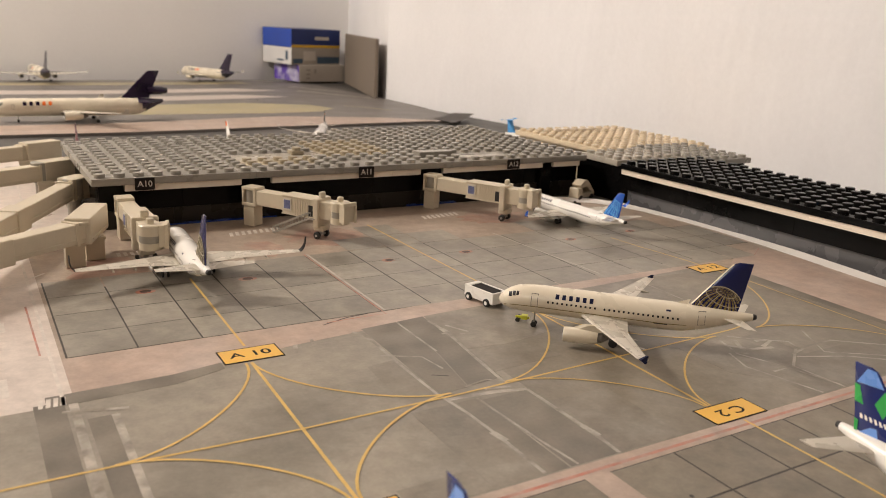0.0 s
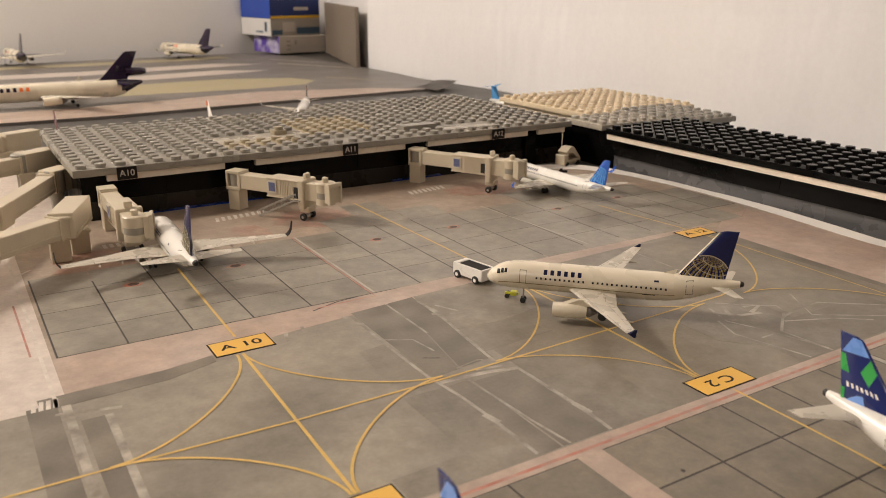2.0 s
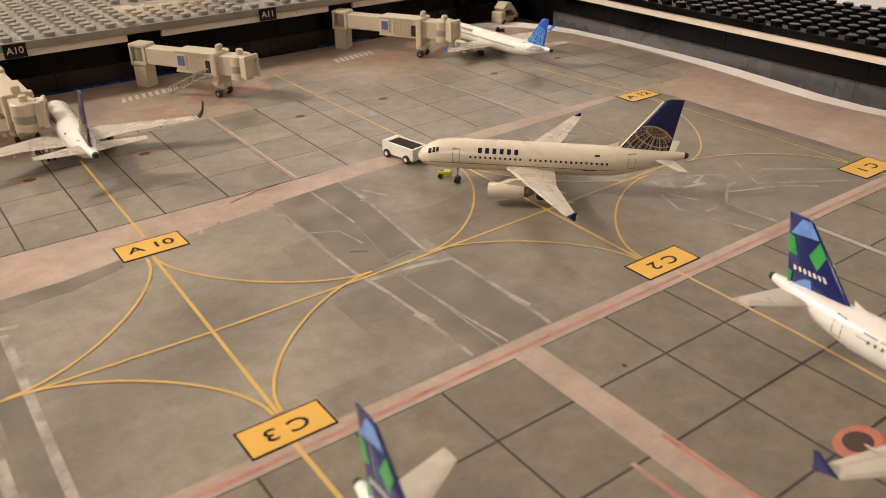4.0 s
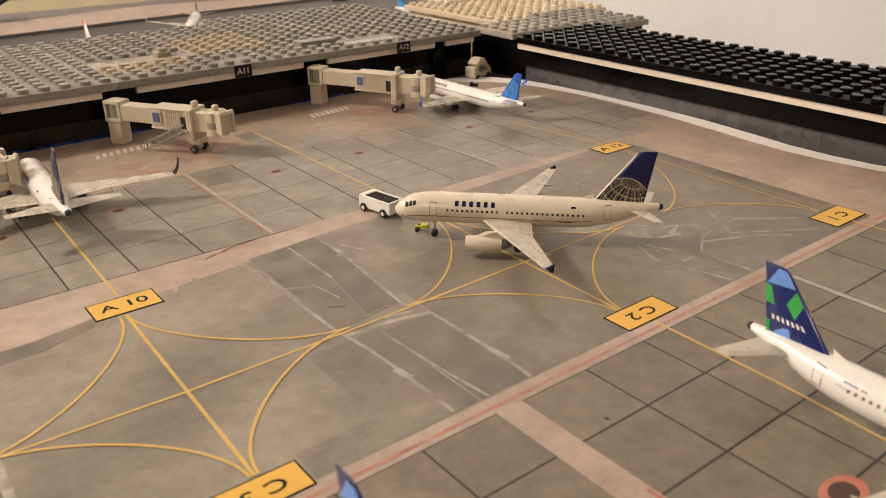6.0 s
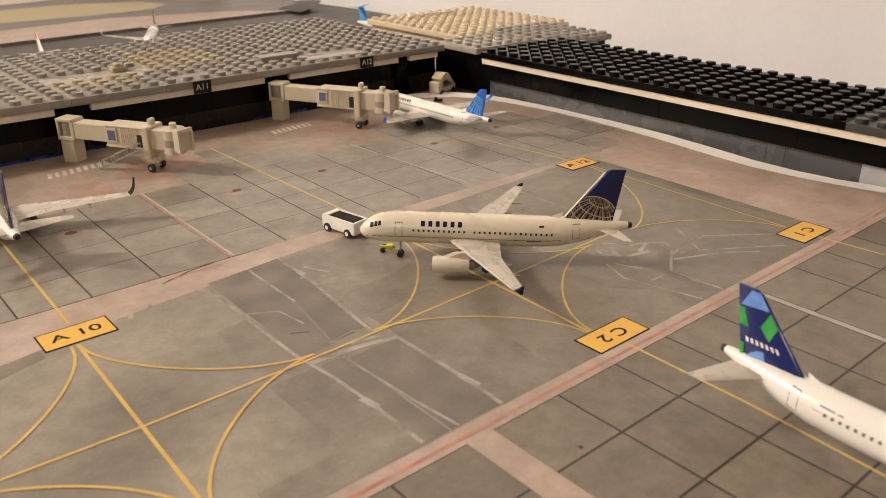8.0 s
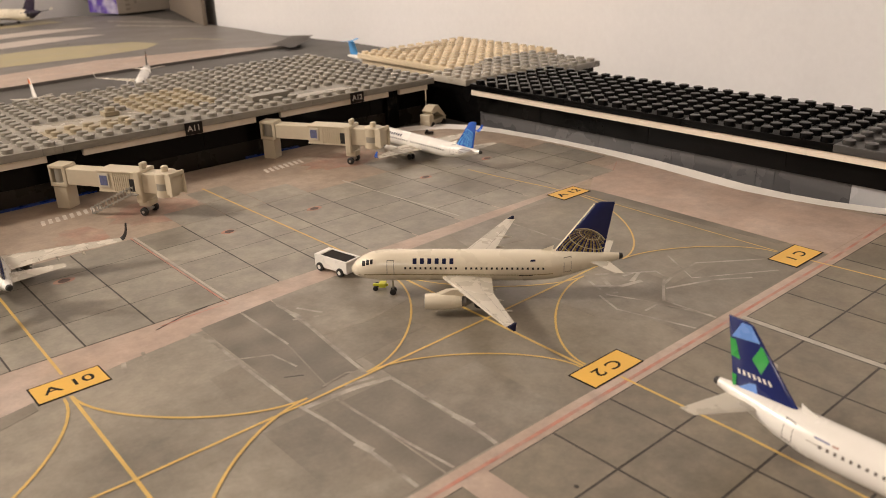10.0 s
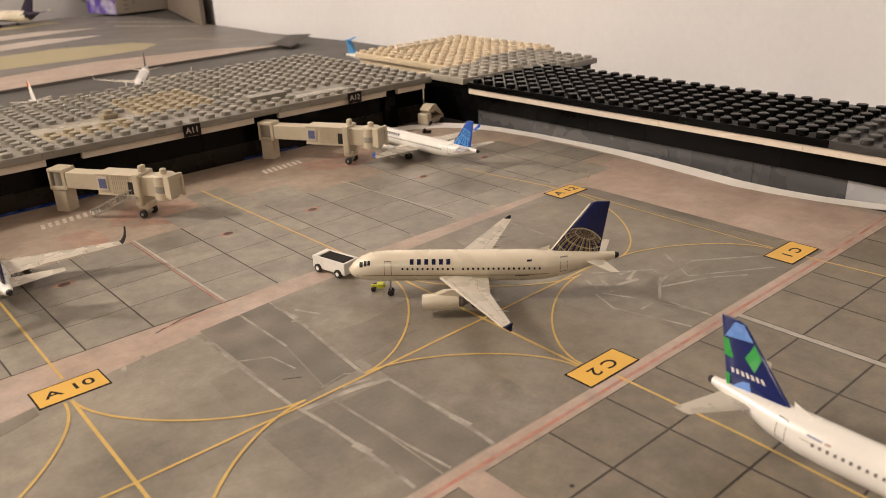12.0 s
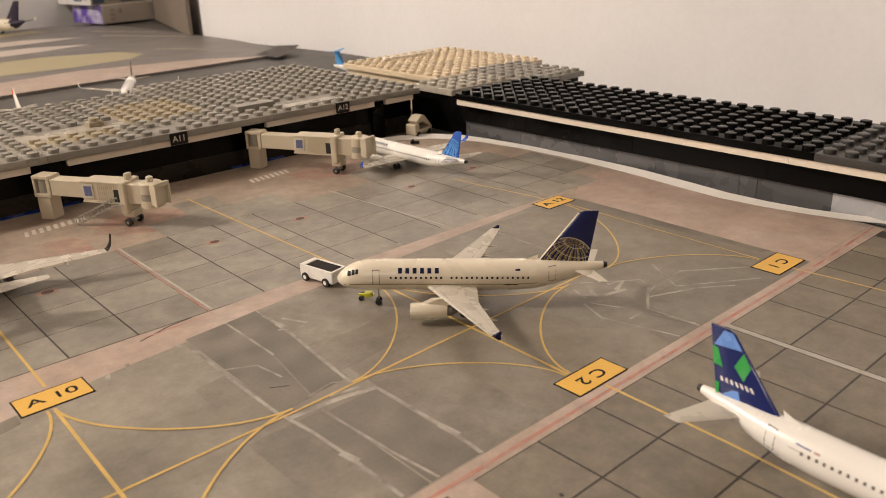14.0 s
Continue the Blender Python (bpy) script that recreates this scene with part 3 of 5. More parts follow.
# white curled edge of the sheet along the black terminal
edge = thing("paper_edge", 0, 0, 0, 0, "white curled paper edge of the printed mat", "paper")
bm = bmesh.new()
path = [(122, 236), (140, 229), (154, 219), (163, 206), (168, 190), (172, 165), (173.5, 140), (172.5, 110), (171, 93), (168, 65), (166.5, 47), (168, 30), (171, 14), (176, -4), (184, -20)]
cols = []
for i, p in enumerate(path):
    a, b = Vector(path[max(i - 1, 0)]), Vector(path[min(i + 1, len(path) - 1)])
    d = (b - a).normalized()
    n = Vector((-d.y, d.x))
    rise = 0.9 + 0.5 * math.sin(i * 0.9)
    cols.append([bm.verts.new((p[0] + n.x * k, p[1] + n.y * k, h)) for k, h in ((-3.4, 0.14), (-0.6, 0.16 + rise * 0.35), (1.8, 0.2 + rise), (1.8, -1.8), (-3.4, -0.02))])
for a, b in zip(cols, cols[1:]):
    for k in range(5):
        bm.faces.new((a[k], a[(k + 1) % 5], b[(k + 1) % 5], b[k]))
part("sheet", bm, PAPER_EDGE, edge, soft=True)

# ---- the far mat with runway and taxiways ----
far = structure("pavement", *(lambda b: (slab(b, [(-800, 552), (-40, 549), (70, 562), (150, 570), (286, 582), (302, 640), (307, 720), (304, 830), (290, 1000), (230, 1075), (-800, 965)], -1.8, 0.6), b)[1:])(bmesh.new()), MAT_GREY, "printed far airfield mat with taxiways and grass")


def far_printed(name, material, level, points, label=""):
    bm = bmesh.new()
    slab(bm, points, 0.6, 0.6 + level * 0.06)
    return part(name, bm, material, far, label)


far_printed("pink_edge", BAND_PINK, 1, [(-800, 553), (-40, 550), (70, 563), (150, 571), (262, 580), (215, 612), (110, 636), (-60, 604), (-800, 600)], "pale pink service road")
far_printed("grass", GRASS_PRINT, 1, [(-800, 664), (0, 664), (110, 662), (170, 672), (194, 700), (180, 735), (110, 757), (0, 745), (-800, 740)], "khaki printed grass island")
far_printed("pale_strip", FAR_PALE, 1, [(-800, 752), (-20, 776), (130, 806), (186, 826), (130, 852), (-20, 818), (-800, 792)], "pale runway strip")
far_printed("pale_strip", FAR_PALE, 1, [(-800, 838), (-20, 862), (150, 892), (206, 905), (150, 935), (-20, 905), (-800, 880)], "pale runway strip")
far_printed("grass", GRASS_PRINT, 1, [(-800, 925), (0, 975), (200, 1005), (190, 1036), (0, 1010), (-800, 950)], "khaki printed grass strip")
far_printed("pale_curve", ASPHALT_PALE, 1, [(225, 900), (262, 840), (288, 800), (291, 806), (266, 850), (232, 910)])
far_printed("pale_curve", ASPHALT_PALE, 1, [(236, 960), (285, 880), (290, 884), (243, 968)])
far_printed("yellow_curve", GRASS_PRINT, 1.2, [(215, 720), (236, 700), (250, 672), (252, 674), (238, 704), (217, 724)])
# its corner curls up
bm = bmesh.new()
rows_ = []
for i in range(7):
    u = i / 6
    rows_.append([bm.verts.new((262 + 34 * u, 560 + 40 * v + 14 * u, 0.9 + 7 * u * u * (1 - 0.5 * v))) for v in (0, 0.33, 0.67, 1)])
for a, b in zip(rows_, rows_[1:]):
    for k in range(3):
        bm.faces.new((a[k], a[k + 1], b[k + 1], b[k]))
bmesh.ops.solidify(bm, geom=bm.faces[:], thickness=0.4)
part("curled_corner", bm, MAT_GREY, far, "curled corner of the sheet", soft=True)

# ---- toy brick buildings ----
PITCH, PLATE, BRICK = 8.2, 3.2, 9.6
STUD_R, STUD_H = 2.45, 1.75
BASE_Z = -1.8


def stud(bm, x, y, z, seg=14):
    turned(bm, [(0, STUD_R), (STUD_H - 0.22, STUD_R), (STUD_H - 0.06, STUD_R - 0.07), (STUD_H, STUD_R - 0.24)], (x, y, z), "z", seg)


def plate(name, parent, material, c0, c1, r0, r1, z, label="", bare=False, skip=None, origin=(0, 0), height=PLATE):
    """A plate over stud columns c0..c1 and rows r0..r1 of a grid that starts at origin."""
    bm = bmesh.new()
    ox, oy = origin
    box(bm, ox + c0 * PITCH + 0.05, ox + c1 * PITCH - 0.05, oy + r0 * PITCH + 0.05, oy + r1 * PITCH - 0.05, z, z + height, 0.12)
    if not bare:
        for c in range(c0, c1):
            for r in range(r0, r1):
                if not (skip and skip(c, r)):
                    stud(bm, ox + (c + 0.5) * PITCH, oy + (r + 0.5) * PITCH, z + height)
    return part(name, bm, material, parent, label, soft=True)


def course(parent, name, material, x0, x1, y0, y1, z0, z1, long, label="", along="x", shift=0.0):
    """A row of bricks, each a piece of its own."""
    a, b = (x0, x1) if along == "x" else (y0, y1)
    at = a - shift
    while at < b - 0.5:
        lo, hi = max(at, a), min(at + long, b)
        if hi - lo > 1:
            bm = bmesh.new()
            if along == "x":
                box(bm, lo + 0.04, hi - 0.04, y0, y1, z0 + 0.03, z1 - 0.03, 0.12)
            else:
                box(bm, x0, x1, lo + 0.04, hi - 0.04, z0 + 0.03, z1 - 0.03, 0.12)
            part(name, bm, material, parent, label)
        at += long


Z1, Z2, Z3 = BASE_Z + BRICK, BASE_Z + 2 * BRICK, BASE_Z + 2 * BRICK + PLATE
# the grey-roofed pier
pier = thing("toy_brick_terminal", -115, 240, BASE_Z, 0, "toy brick pier terminal with a studded grey roof", "terminal building")
pier_z = -BASE_Z
WIDE = 34 * PITCH
h1, h2, h3 = BRICK, 2 * BRICK, 2 * BRICK + PLATE
course(pier, "brick", BRICK_BROWN, 3, WIDE - 2, 6, 13, 0, h1, 4 * PITCH, along="x")
course(pier, "brick", BRICK_BLACK, 3, WIDE - 2, 6, 13, h1, h2, 6 * PITCH, along="x", shift=12)
course(pier, "brick", BRICK_BLACK, 3, WIDE - 2, 104, 111, 0, h2, 8 * PITCH, along="x")
course(pier, "brick", BRICK_BLACK, 3, 10, 13, 104, 0, h2, 8 * PITCH, along="y")
course(pier, "brick", BRICK_BLACK, WIDE - 9, WIDE - 2, 13, 104, 0, h2, 8 * PITCH, along="y")
for x0, x1 in ((-101, -48), (-33, 50), (64, 132), (140, 160)):
    course(pier, "fascia_plate", BRICK_WHITE, x0 + 115, x1 + 115, 1.6, 9, h2, h3, 8 * PITCH, "cream-white plate")
for x0, x1 in ((-112, -101), (-48, -33), (50, 64), (132, 140)):
    bm = bmesh.new()
    box(bm, x0 + 115.2, x1 + 114.8, 3.5, 12, h1 + 4, h3, 0.15)
    part("pillar", bm, BRICK_BLACK, pier)
bm = bmesh.new()
box(bm, 132 + 115, 140 + 115, 3.5, 6, 0, h1 + 4, 0.15)
part("pillar", bm, BRICK_BLACK, pier)
for x0, x1 in ((-100, -30), (44, 74)):
    bm = bmesh.new()
    box(bm, x0 + 115, x1 + 115, 3.4, 5.8, 0, 2.4, 0.12)
    part("base_plate", bm, BRICK_BLUE, pier, "blue plate at the foot of the wall")


def bare_a(c, r):
    return (9 <= c < 15 and r in (4, 5)) or (c in (15, 16) and r == 1) or (21 <= c < 24 and r == 2) or (24 <= c < 28 and 1 <= r < 3)


for c0, c1, r0, r1 in ((0, 8, 0, 8), (0, 8, 8, 14), (8, 9, 0, 14), (14, 16, 0, 4), (16, 24, 0, 4), (24, 34, 0, 6), (24, 34, 6, 12), (24, 34, 12, 16), (9, 15, 6, 14), (20, 24, 4, 10), (15, 24, 10, 14), (20, 24, 14, 16)):
    plate("roof_plate", pier, BRICK_GREY, c0, c1, r0, r1, h3, skip=bare_a)
plate("roof_plate", pier, BRICK_GREY, 9, 14, 0, 2, h3)
plate("roof_plate", pier, BRICK_SAND, 9, 14, 2, 4, h3, "yellowed tan-grey plate")
plate("roof_tile", pier, BRICK_PALE, 9, 15, 4, 6, h3, "smooth pale grey tile", bare=True)
plate("roof_plate", pier, BRICK_SAND, 15, 20, 4, 10, h3, "yellowed tan-grey plate")
for c0, c1, r0, m in ((21, 24, 2, BRICK_GREY), (24, 28, 1, BRICK_PALE)):
    bm = bmesh.new()
    top = h3 + PLATE
    box(bm, c0 * PITCH, c1 * PITCH - 3, r0 * PITCH + 0.3, (r0 + 1) * PITCH - 0.3, top, top + (3.0 if m is BRICK_GREY else 0.4), 0.2)
    part("roof_tile", bm, m, pier, "smooth tile on the roof")
bm = bmesh.new()
box(bm, 13 * PITCH, 13 * PITCH + 7, 5 * PITCH, 5 * PITCH + 7, h3 + PLATE, h3 + PLATE + 2.2, 0.2)
stud(bm, 13.45 * PITCH, 5.4 * PITCH, h3 + PLATE + 2.2)
part("roof_brick", bm, BRICK_SAND, pier, "small loose brick on the roof", soft=True)
for text, x in (("A10", -92.7), ("A11", 16.8), ("A12", 109.5)):
    bm = bmesh.new()
    box(bm, x - 4.3 + 115, x + 4.3 + 115, -0.55, 0.1, h2 + 0.6, h3 + PLATE - 0.2, 0.25)
    sign = part("gate_sign", bm, INK, pier, "black gate number plate")
    lettering("gate_text", text, 3.9, WHITE_PRINT, sign, Matrix.Translation((x + 115, -0.58, (h2 + h3 + PLATE) / 2 + 0.2)) @ Matrix.Rotation(math.pi / 2, 4, "X"), 0.02)

# the black-roofed hall
hall = thing("toy_brick_hall", 164.6, 211, BASE_Z, -88.4, "toy brick hall with a studded glossy black roof", "terminal building")
LONG = 34 * PITCH
course(hall, "brick", BRICK_DARK, 0, 172, 8.0, 14, 0, h1, 5 * PITCH)
course(hall, "brick", BRICK_DARK, 172, 203, 8.0, 14, 0, h1, 31)
course(hall, "brick", BRICK_LIGHT, 203, LONG, 7.9, 14, 0, h1, 6 * PITCH, "light grey brick")
course(hall, "brick", BRICK_BLACK, 0, LONG, 6.0, 14, h1, h2, 8 * PITCH, shift=20)
course(hall, "fascia_plate", BRICK_WHITE, 0, LONG, 1.0, 8, h2, h3, 8 * PITCH, "cream-white plate", shift=10)
course(hall, "brick", BRICK_BLACK, 0, 7.5, 14, 57, 0, h3, 25, along="y")
course(hall, "brick", BRICK_BLACK, 0, LONG, 57, 64, 0, h3, 8 * PITCH)
for c0, c1 in ((0, 8), (8, 16), (16, 24)):
    plate("roof_plate", hall, BRICK_BLACK, c0, c1, 0, 8, h3)
plate("roof_plate", hall, BRICK_SOFT_BLACK, 24, 34, 0, 8, h3, "worn dull black plate")

# the tan-roofed block behind them
block = thing("toy_brick_block", 196, 262, BASE_Z, 0, "toy brick block with a studded tan roof", "terminal building")
bm = bmesh.new()
box(bm, 3, 97, 3, 97, 0, h3 - 1.6, 0.2)
part("wall", bm, BRICK_TAN, block)
for c0, c1, r0, r1 in ((0, 6, 0, 12), (6, 12, 0, 12)):
    plate("roof_plate", block, BRICK_TAN, c0, c1, r0, r1, h3 - 1.6)
bm = bmesh.new()
box(bm, 22, 62, 78, 81, h3 + PLATE - 1.6, h3 + PLATE + 1.2, 0.2)
part("roof_bar", bm, BRICK_WHITE, block, "cream bar lying on the roof")
link = thing("toy_brick_link", 172, 206, BASE_Z, 0, "toy brick link block with worn grey plates", "terminal building")
bm = bmesh.new()
box(bm, 2, 100, 6, 54, 0, h3 - 0.6, 0.2)
part("wall", bm, BRICK_BLACK, link)
plate("roof_plate", link, BRICK_GREY, 6, 12, 0, 7, h3 - 0.4)
plate("roof_plate", link, BRICK_PALE, 0, 6, 2, 6, h3 - 0.8, "pale grey plate")

# ---- model aircraft: real metres times K give millimetres ----
K = 2.45


def between(table, s):
    for (a, *u), (b, *v) in zip(table, table[1:]):
        if s <= b:
            f = (s - a) / (b - a)
            return [p + f * (q - p) for p, q in zip(u, v)]
    return list(table[-1][1:])


def airliner(spec, x, y, turn, label, group="model aircraft"):
    """A die-cast airliner. Local x points ahead; s is the way back from the nose, in real metres."""
    L, R, zc = spec["length"], spec["radius"], spec["axle"]
    hull = [(0, 0.05, -0.30), (0.1, 0.2, -0.30), (0.4, 0.40, -0.27), (0.9, 0.585, -0.22), (1.6, 0.755, -0.14), (2.5, 0.885, -0.07), (3.6, 0.97, -0.02), (4.8, 1.0, 0), (L - 11.5, 1.0, 0), (L - 9, 0.955, 0.045), (L - 6.5, 0.80, 0.17), (L - 4, 0.56, 0.37), (L - 2, 0.36, 0.52), (L - 0.5, 0.22, 0.62), (L - 0.1, 0.17, 0.64), (L, 0.10, 0.64)]
    hull = [(s, r * R, zc + z * R) for s, r, z in hull]
    top = thing(spec["name"], x, y, 0, turn, label, "model airplane", group)

    def px(s):
        return (L / 2 - s) * K

    bm = bmesh.new()
    seg = 28
    stations = sorted({h[0] for h in hull} | {0.7, 1.3, 2.0, 3.2, L / 2, L - 10.2, L - 7.7, L - 5.2, L - 3})
    secs = []
    for s in stations:
        r, z = between(hull, s)
        secs.append([(px(s), r * K * math.cos(2 * math.pi * i / seg), (z + r * math.sin(2 * math.pi * i / seg)) * K) for i in range(seg)])
    loft(bm, secs)
    bm.faces.ensure_lookup_table()
    for f in bm.faces:
        c = f.calc_center_median()
        s = L / 2 - c.x / K
        r, z = between(hull, s)
        if spec.get("belly") and c.z / K < z - 0.62 * r:
            f.material_index = 1
        if s > L - 0.52:
            f.material_index = 2
        if spec.get("dark_tail") and s > L - 7.5 + (c.z / K - zc) * -0.6:
            f.material_index = 3
    fus = part("fuselage", bm, [spec["paint"], spec.get("belly", PLANE_GREY), RUBBER, spec["fin"]], top, soft=True)

    def skin(s0, s1, h0, h1, side, off=0.05, steps=3):
        """A patch of the skin between two stations and two heights above the hull's axis."""
        out = []
        for i in range(steps + 1):
            h = h0 + (h1 - h0) * i / steps
            row = []
            for s in (s0, s1):
                r, z = between(hull, s)
                hh = max(min(h, r * 0.99), -r * 0.99)
                yy = math.sqrt(r * r - hh * hh)
                row.append(Vector((px(s), side * (yy * K + off * yy / r), (z + hh) * K + off * hh / r)))
            out.append(row)
        return out

    def patch(bm, *a, **k):
        rows = [[bm.verts.new(p) for p in row] for row in skin(*a, **k)]
        for a_, b_ in zip(rows, rows[1:]):
            bm.faces.new((a_[0], a_[1], b_[1], b_[0]))

    for side in (-1, 1):
        # cockpit panes
        for s0, s1, h0, h1 in ((1.55, 2.0, 0.40, 0.78), (2.1, 2.5, 0.42, 0.76), (2.6, 2.95, 0.44, 0.72)):
            bm = bmesh.new()
            patch(bm, s0, s1, h0 * between(hull, s0)[0], h1 * between(hull, s0)[0], side)
            part("cockpit_window", bm, WINDOW_INK, fus)
        # cabin windows
        first = None
        s = spec["windows"][0]
        n = 0
        while s < spec["windows"][1]:
            n += 1
            if n != spec.get("skip", 12):
                bm = bmesh.new()
                if first is None:
                    patch(bm, s - 0.12, s + 0.12, spec.get("pane", 0.16), spec.get("pane", 0.16) + 0.27, side)
                    first = part("cabin_window", bm, spec.get("pane_paint", WINDOW_INK), fus)
                    start = s
                else:
                    bm.free()
                    same("cabin_window", first, (-(s - start) * K, 0, 0))
            s += spec.get("gap", 0.62)
        # door outlines
        for s in spec["doors"]:
            bm = bmesh.new()
            for a, b, c, d in ((s, s + 0.07, -0.55, 1.15), (s + 0.85, s + 0.92, -0.55, 1.15), (s, s + 0.92, 1.12, 1.19), (s, s + 0.92, -0.58, -0.51)):
                patch(bm, a, b, c, d, side)
            part("door_outline", bm, PANEL_LINE, fus)
        # title: plain blocks
        if spec.get("title"):
            s, size, count, ink = spec["title"]
            step = size * 0.98
            for i in range(count):
                bm = bmesh.new()
                patch(bm, s + i * step, s + i * step + size * 0.52, 0.80, 0.80 + size * 0.62, side)
                part("title_block", bm, ink if i < spec.get("title_split", 99) else ORANGE, fus)
        # small registration bar
        if spec.get("belly"):
            for a, b, c, d, m in ((L - 12.6, L - 10.9, -0.72, -0.56, TITLE_NAVY), (L - 11.2, L - 10.6, 1.05, 1.25, TITLE_NAVY)):
                bm = bmesh.new()
                patch(bm, a, b, c, d, side)
                part("registration_bar", bm, m, fus)
            bm = bmesh.new()
            for i in range(24):
                a = 1.0 + (L - 9.5) * i / 24
                patch(bm, a, a + (L - 9.5) / 24, -0.62, -0.52, side, steps=1)
            part("cheat_line", bm, GOLD, fus, "thin gold line")
        for a, b, c, d, m in spec.get("marks", ()):
            bm = bmesh.new()
            patch(bm, a, b, c, d, side)
            part("marking_bar", bm, m, fus)
        # wing, with the trailing edge kinked
        half = spec["span"] / 2
        s_root, c_root, c_tip, tip_s = spec["wing"]
        z_root = zc - 0.55 * R
        y0 = 0.75 * R
        secs = []
        for f in (0.0, 0.36, 0.7, 1.0):
            yy = y0 + (half - y0) * f
            le = s_root + (tip_s - s_root) * f
            te_kink = s_root + c_root
            te = te_kink + (tip_s + c_tip - te_kink) * max(0.0, (f - 0.28) / 0.72) if f > 0.28 else te_kink
            ch = te - le
            zz = z_root + (yy - y0) * spec.get("dihedral", 0.085)
            th = ch * (0.12 if f < 0.3 else 0.10)
            prof = [(0, 0), (0.04, 0.42), (0.2, 0.62), (0.5, 0.5), (0.8, 0.22), (1, 0.03), (1, -0.03), (0.7, -0.22), (0.3, -0.38), (0.06, -0.25)]
            secs.append([(px(le + ch * u), side * yy * K, (zz + th * v * 0.9) * K) for u, v in prof])
        bm = bmesh.new()
        loft(bm, secs)
        wing = part("wing", bm, WING_GREY, top, soft=True)

        def on_wing(f, u, lift=0.05):
            yy = y0 + (half - y0) * f
            le = s_root + (tip_s - s_root) * f
            kink = s_root + c_root
            te = kink + (tip_s + c_tip - kink) * max(0.0, (f - 0.28) / 0.72)
            ch = te - le
            up = between([(0, 0), (0.04, 0.42), (0.2, 0.62), (0.5, 0.5), (0.8, 0.22), (1, 0.03)], u)[0]
            th = ch * (0.12 if f < 0.3 else 0.10)
            return Vector((px(le + ch * u), side * yy * K, (z_root + (yy - y0) * spec.get("dihedral", 0.085) + th * up * 0.9) * K + lift))

        for pts, w in ((((0.16, 0.74), (0.30, 0.70), (0.70, 0.70)), 0.012), (((0.70, 0.70), (0.97, 0.72)), 0.012), (((0.15, 0.12), (0.55, 0.14), (0.96, 0.16)), 0.012), (((0.70, 0.70), (0.70, 0.99)), 0.03), (((0.30, 0.70), (0.30, 0.99)), 0.02)):
            bm = bmesh.new()
            fine_pts = []
            for (fa, ua), (fb, ub) in zip(pts, pts[1:]):
                for i in range(7):
                    fine_pts.append((fa + (fb - fa) * i / 6, ua + (ub - ua) * i / 6))
            va = [bm.verts.new(on_wing(f, u)) for f, u in fine_pts]
            vb = [bm.verts.new(on_wing(min(f + (w * 0.5 if ua == ub else 0.006), 1), min(u + w, 1))) for f, u in fine_pts]
            for i in range(len(va) - 1):
                if (va[i].co - va[i + 1].co).length > 1e-6:
                    bm.faces.new((va[i], va[i + 1], vb[i + 1], vb[i]))
            part("panel_line", bm, PANEL_LINE, wing)
        # flap track fairings
        for f in (0.22, 0.45, 0.66):
            p = on_wing(f, 0.86, -0.9)
            bm = bmesh.new()
            turned(bm, [(2.2, 0.08), (1.2, 0.38), (-1.2, 0.42), (-3.2, 0.06)], (p.x, p.y, p.z), "x", 8)
            part("flap_fairing", bm, WING_GREY, wing, soft=True)
        # wing tip device
        kind, paint, tall = spec["tip"]
        tipx, tipy = tip_s, half
        tz = z_root + (half - y0) * spec.get("dihedral", 0.085)
        bm = bmesh.new()
        if kind == "fence":
            secs = []
            for dz, back, ch in ((-0.45, 1.0 * tall, 0.4 * tall), (0, 0.1, 1.3 * tall), (0.65 * tall, 1.1 * tall, 0.45 * tall)):
                secs.append([(px(tipx + back + ch * u), side * (tipy * K + v * 0.35), (tz + dz) * K) for u, v in ((0, 0), (0.3, 1), (1, 0.1), (1, -0.1), (0.3, -1))])
        else:
            secs = []
            for q in range(6):
                f = q / 5
                out = 0.55 * math.sin(min(f * 2.2, 1.5)) + 0.15 * f
                up = tall * f**1.4
                ch = c_tip * (1 - 0.62 * f)
                secs.append([(px(tipx + f * 1.5 + ch * u), side * ((tipy + out) * K + v * 0.28), (tz + up) * K) for u, v in ((0, 0), (0.3, 1), (1, 0.1), (1, -0.1), (0.3, -1))])
        loft(bm, secs)
        part("winglet", bm, paint, wing, soft=True)
        # engine
        if spec.get("engine"):
            es, ey, er, el, ez = spec["engine"]
            ex, yy = px(es), side * ey * K
            bm = bmesh.new()
            turned(bm, [(0, er * 0.86), (0.15 * K, er * 0.97), (0.0 - 0.12 * el * K, er * 1.02), (-0.45 * el * K, er * 1.04), (-0.8 * el * K, er * 0.9), (-el * K, er * 0.74), (-el * K, er * 0.66), (-0.7 * el * K, er * 0.6)], (ex, yy, ez * K), "x", 22, cap=False)
            eng = part("engine", bm, spec.get("engine_paint", spec["paint"]), top, soft=True)
            bm = bmesh.new()
            turned(bm, [(0.0, er * 0.86), (0.14 * K, er * 0.96), (0.20 * K, er * 0.90), (0.08 * K, er * 0.80), (-0.9 * K, er * 0.78)], (ex, yy, ez * K), "x", 22, cap=False)
            part("intake_lip", bm, STEEL, eng, "bare metal intake lip", soft=True)
            bm = bmesh.new()
            turned(bm, [(-0.7 * K, er * 0.8), (-0.72 * K, er * 0.25), (-0.3 * K, 0.05)], (ex, yy, ez * K), "x", 18)
            part("fan", bm, RUBBER, eng, soft=True)
            bm = bmesh.new()
            turned(bm, [(-0.68 * el * K, er * 0.62), (-1.12 * el * K, er * 0.60), (-1.15 * el * K, er * 0.48), (-1.32 * el * K, 0.1)], (ex, yy, ez * K), "x", 18)
            part("exhaust", bm, PANEL_LINE, eng, "dark exhaust nozzle", soft=True)
            bm = bmesh.new()
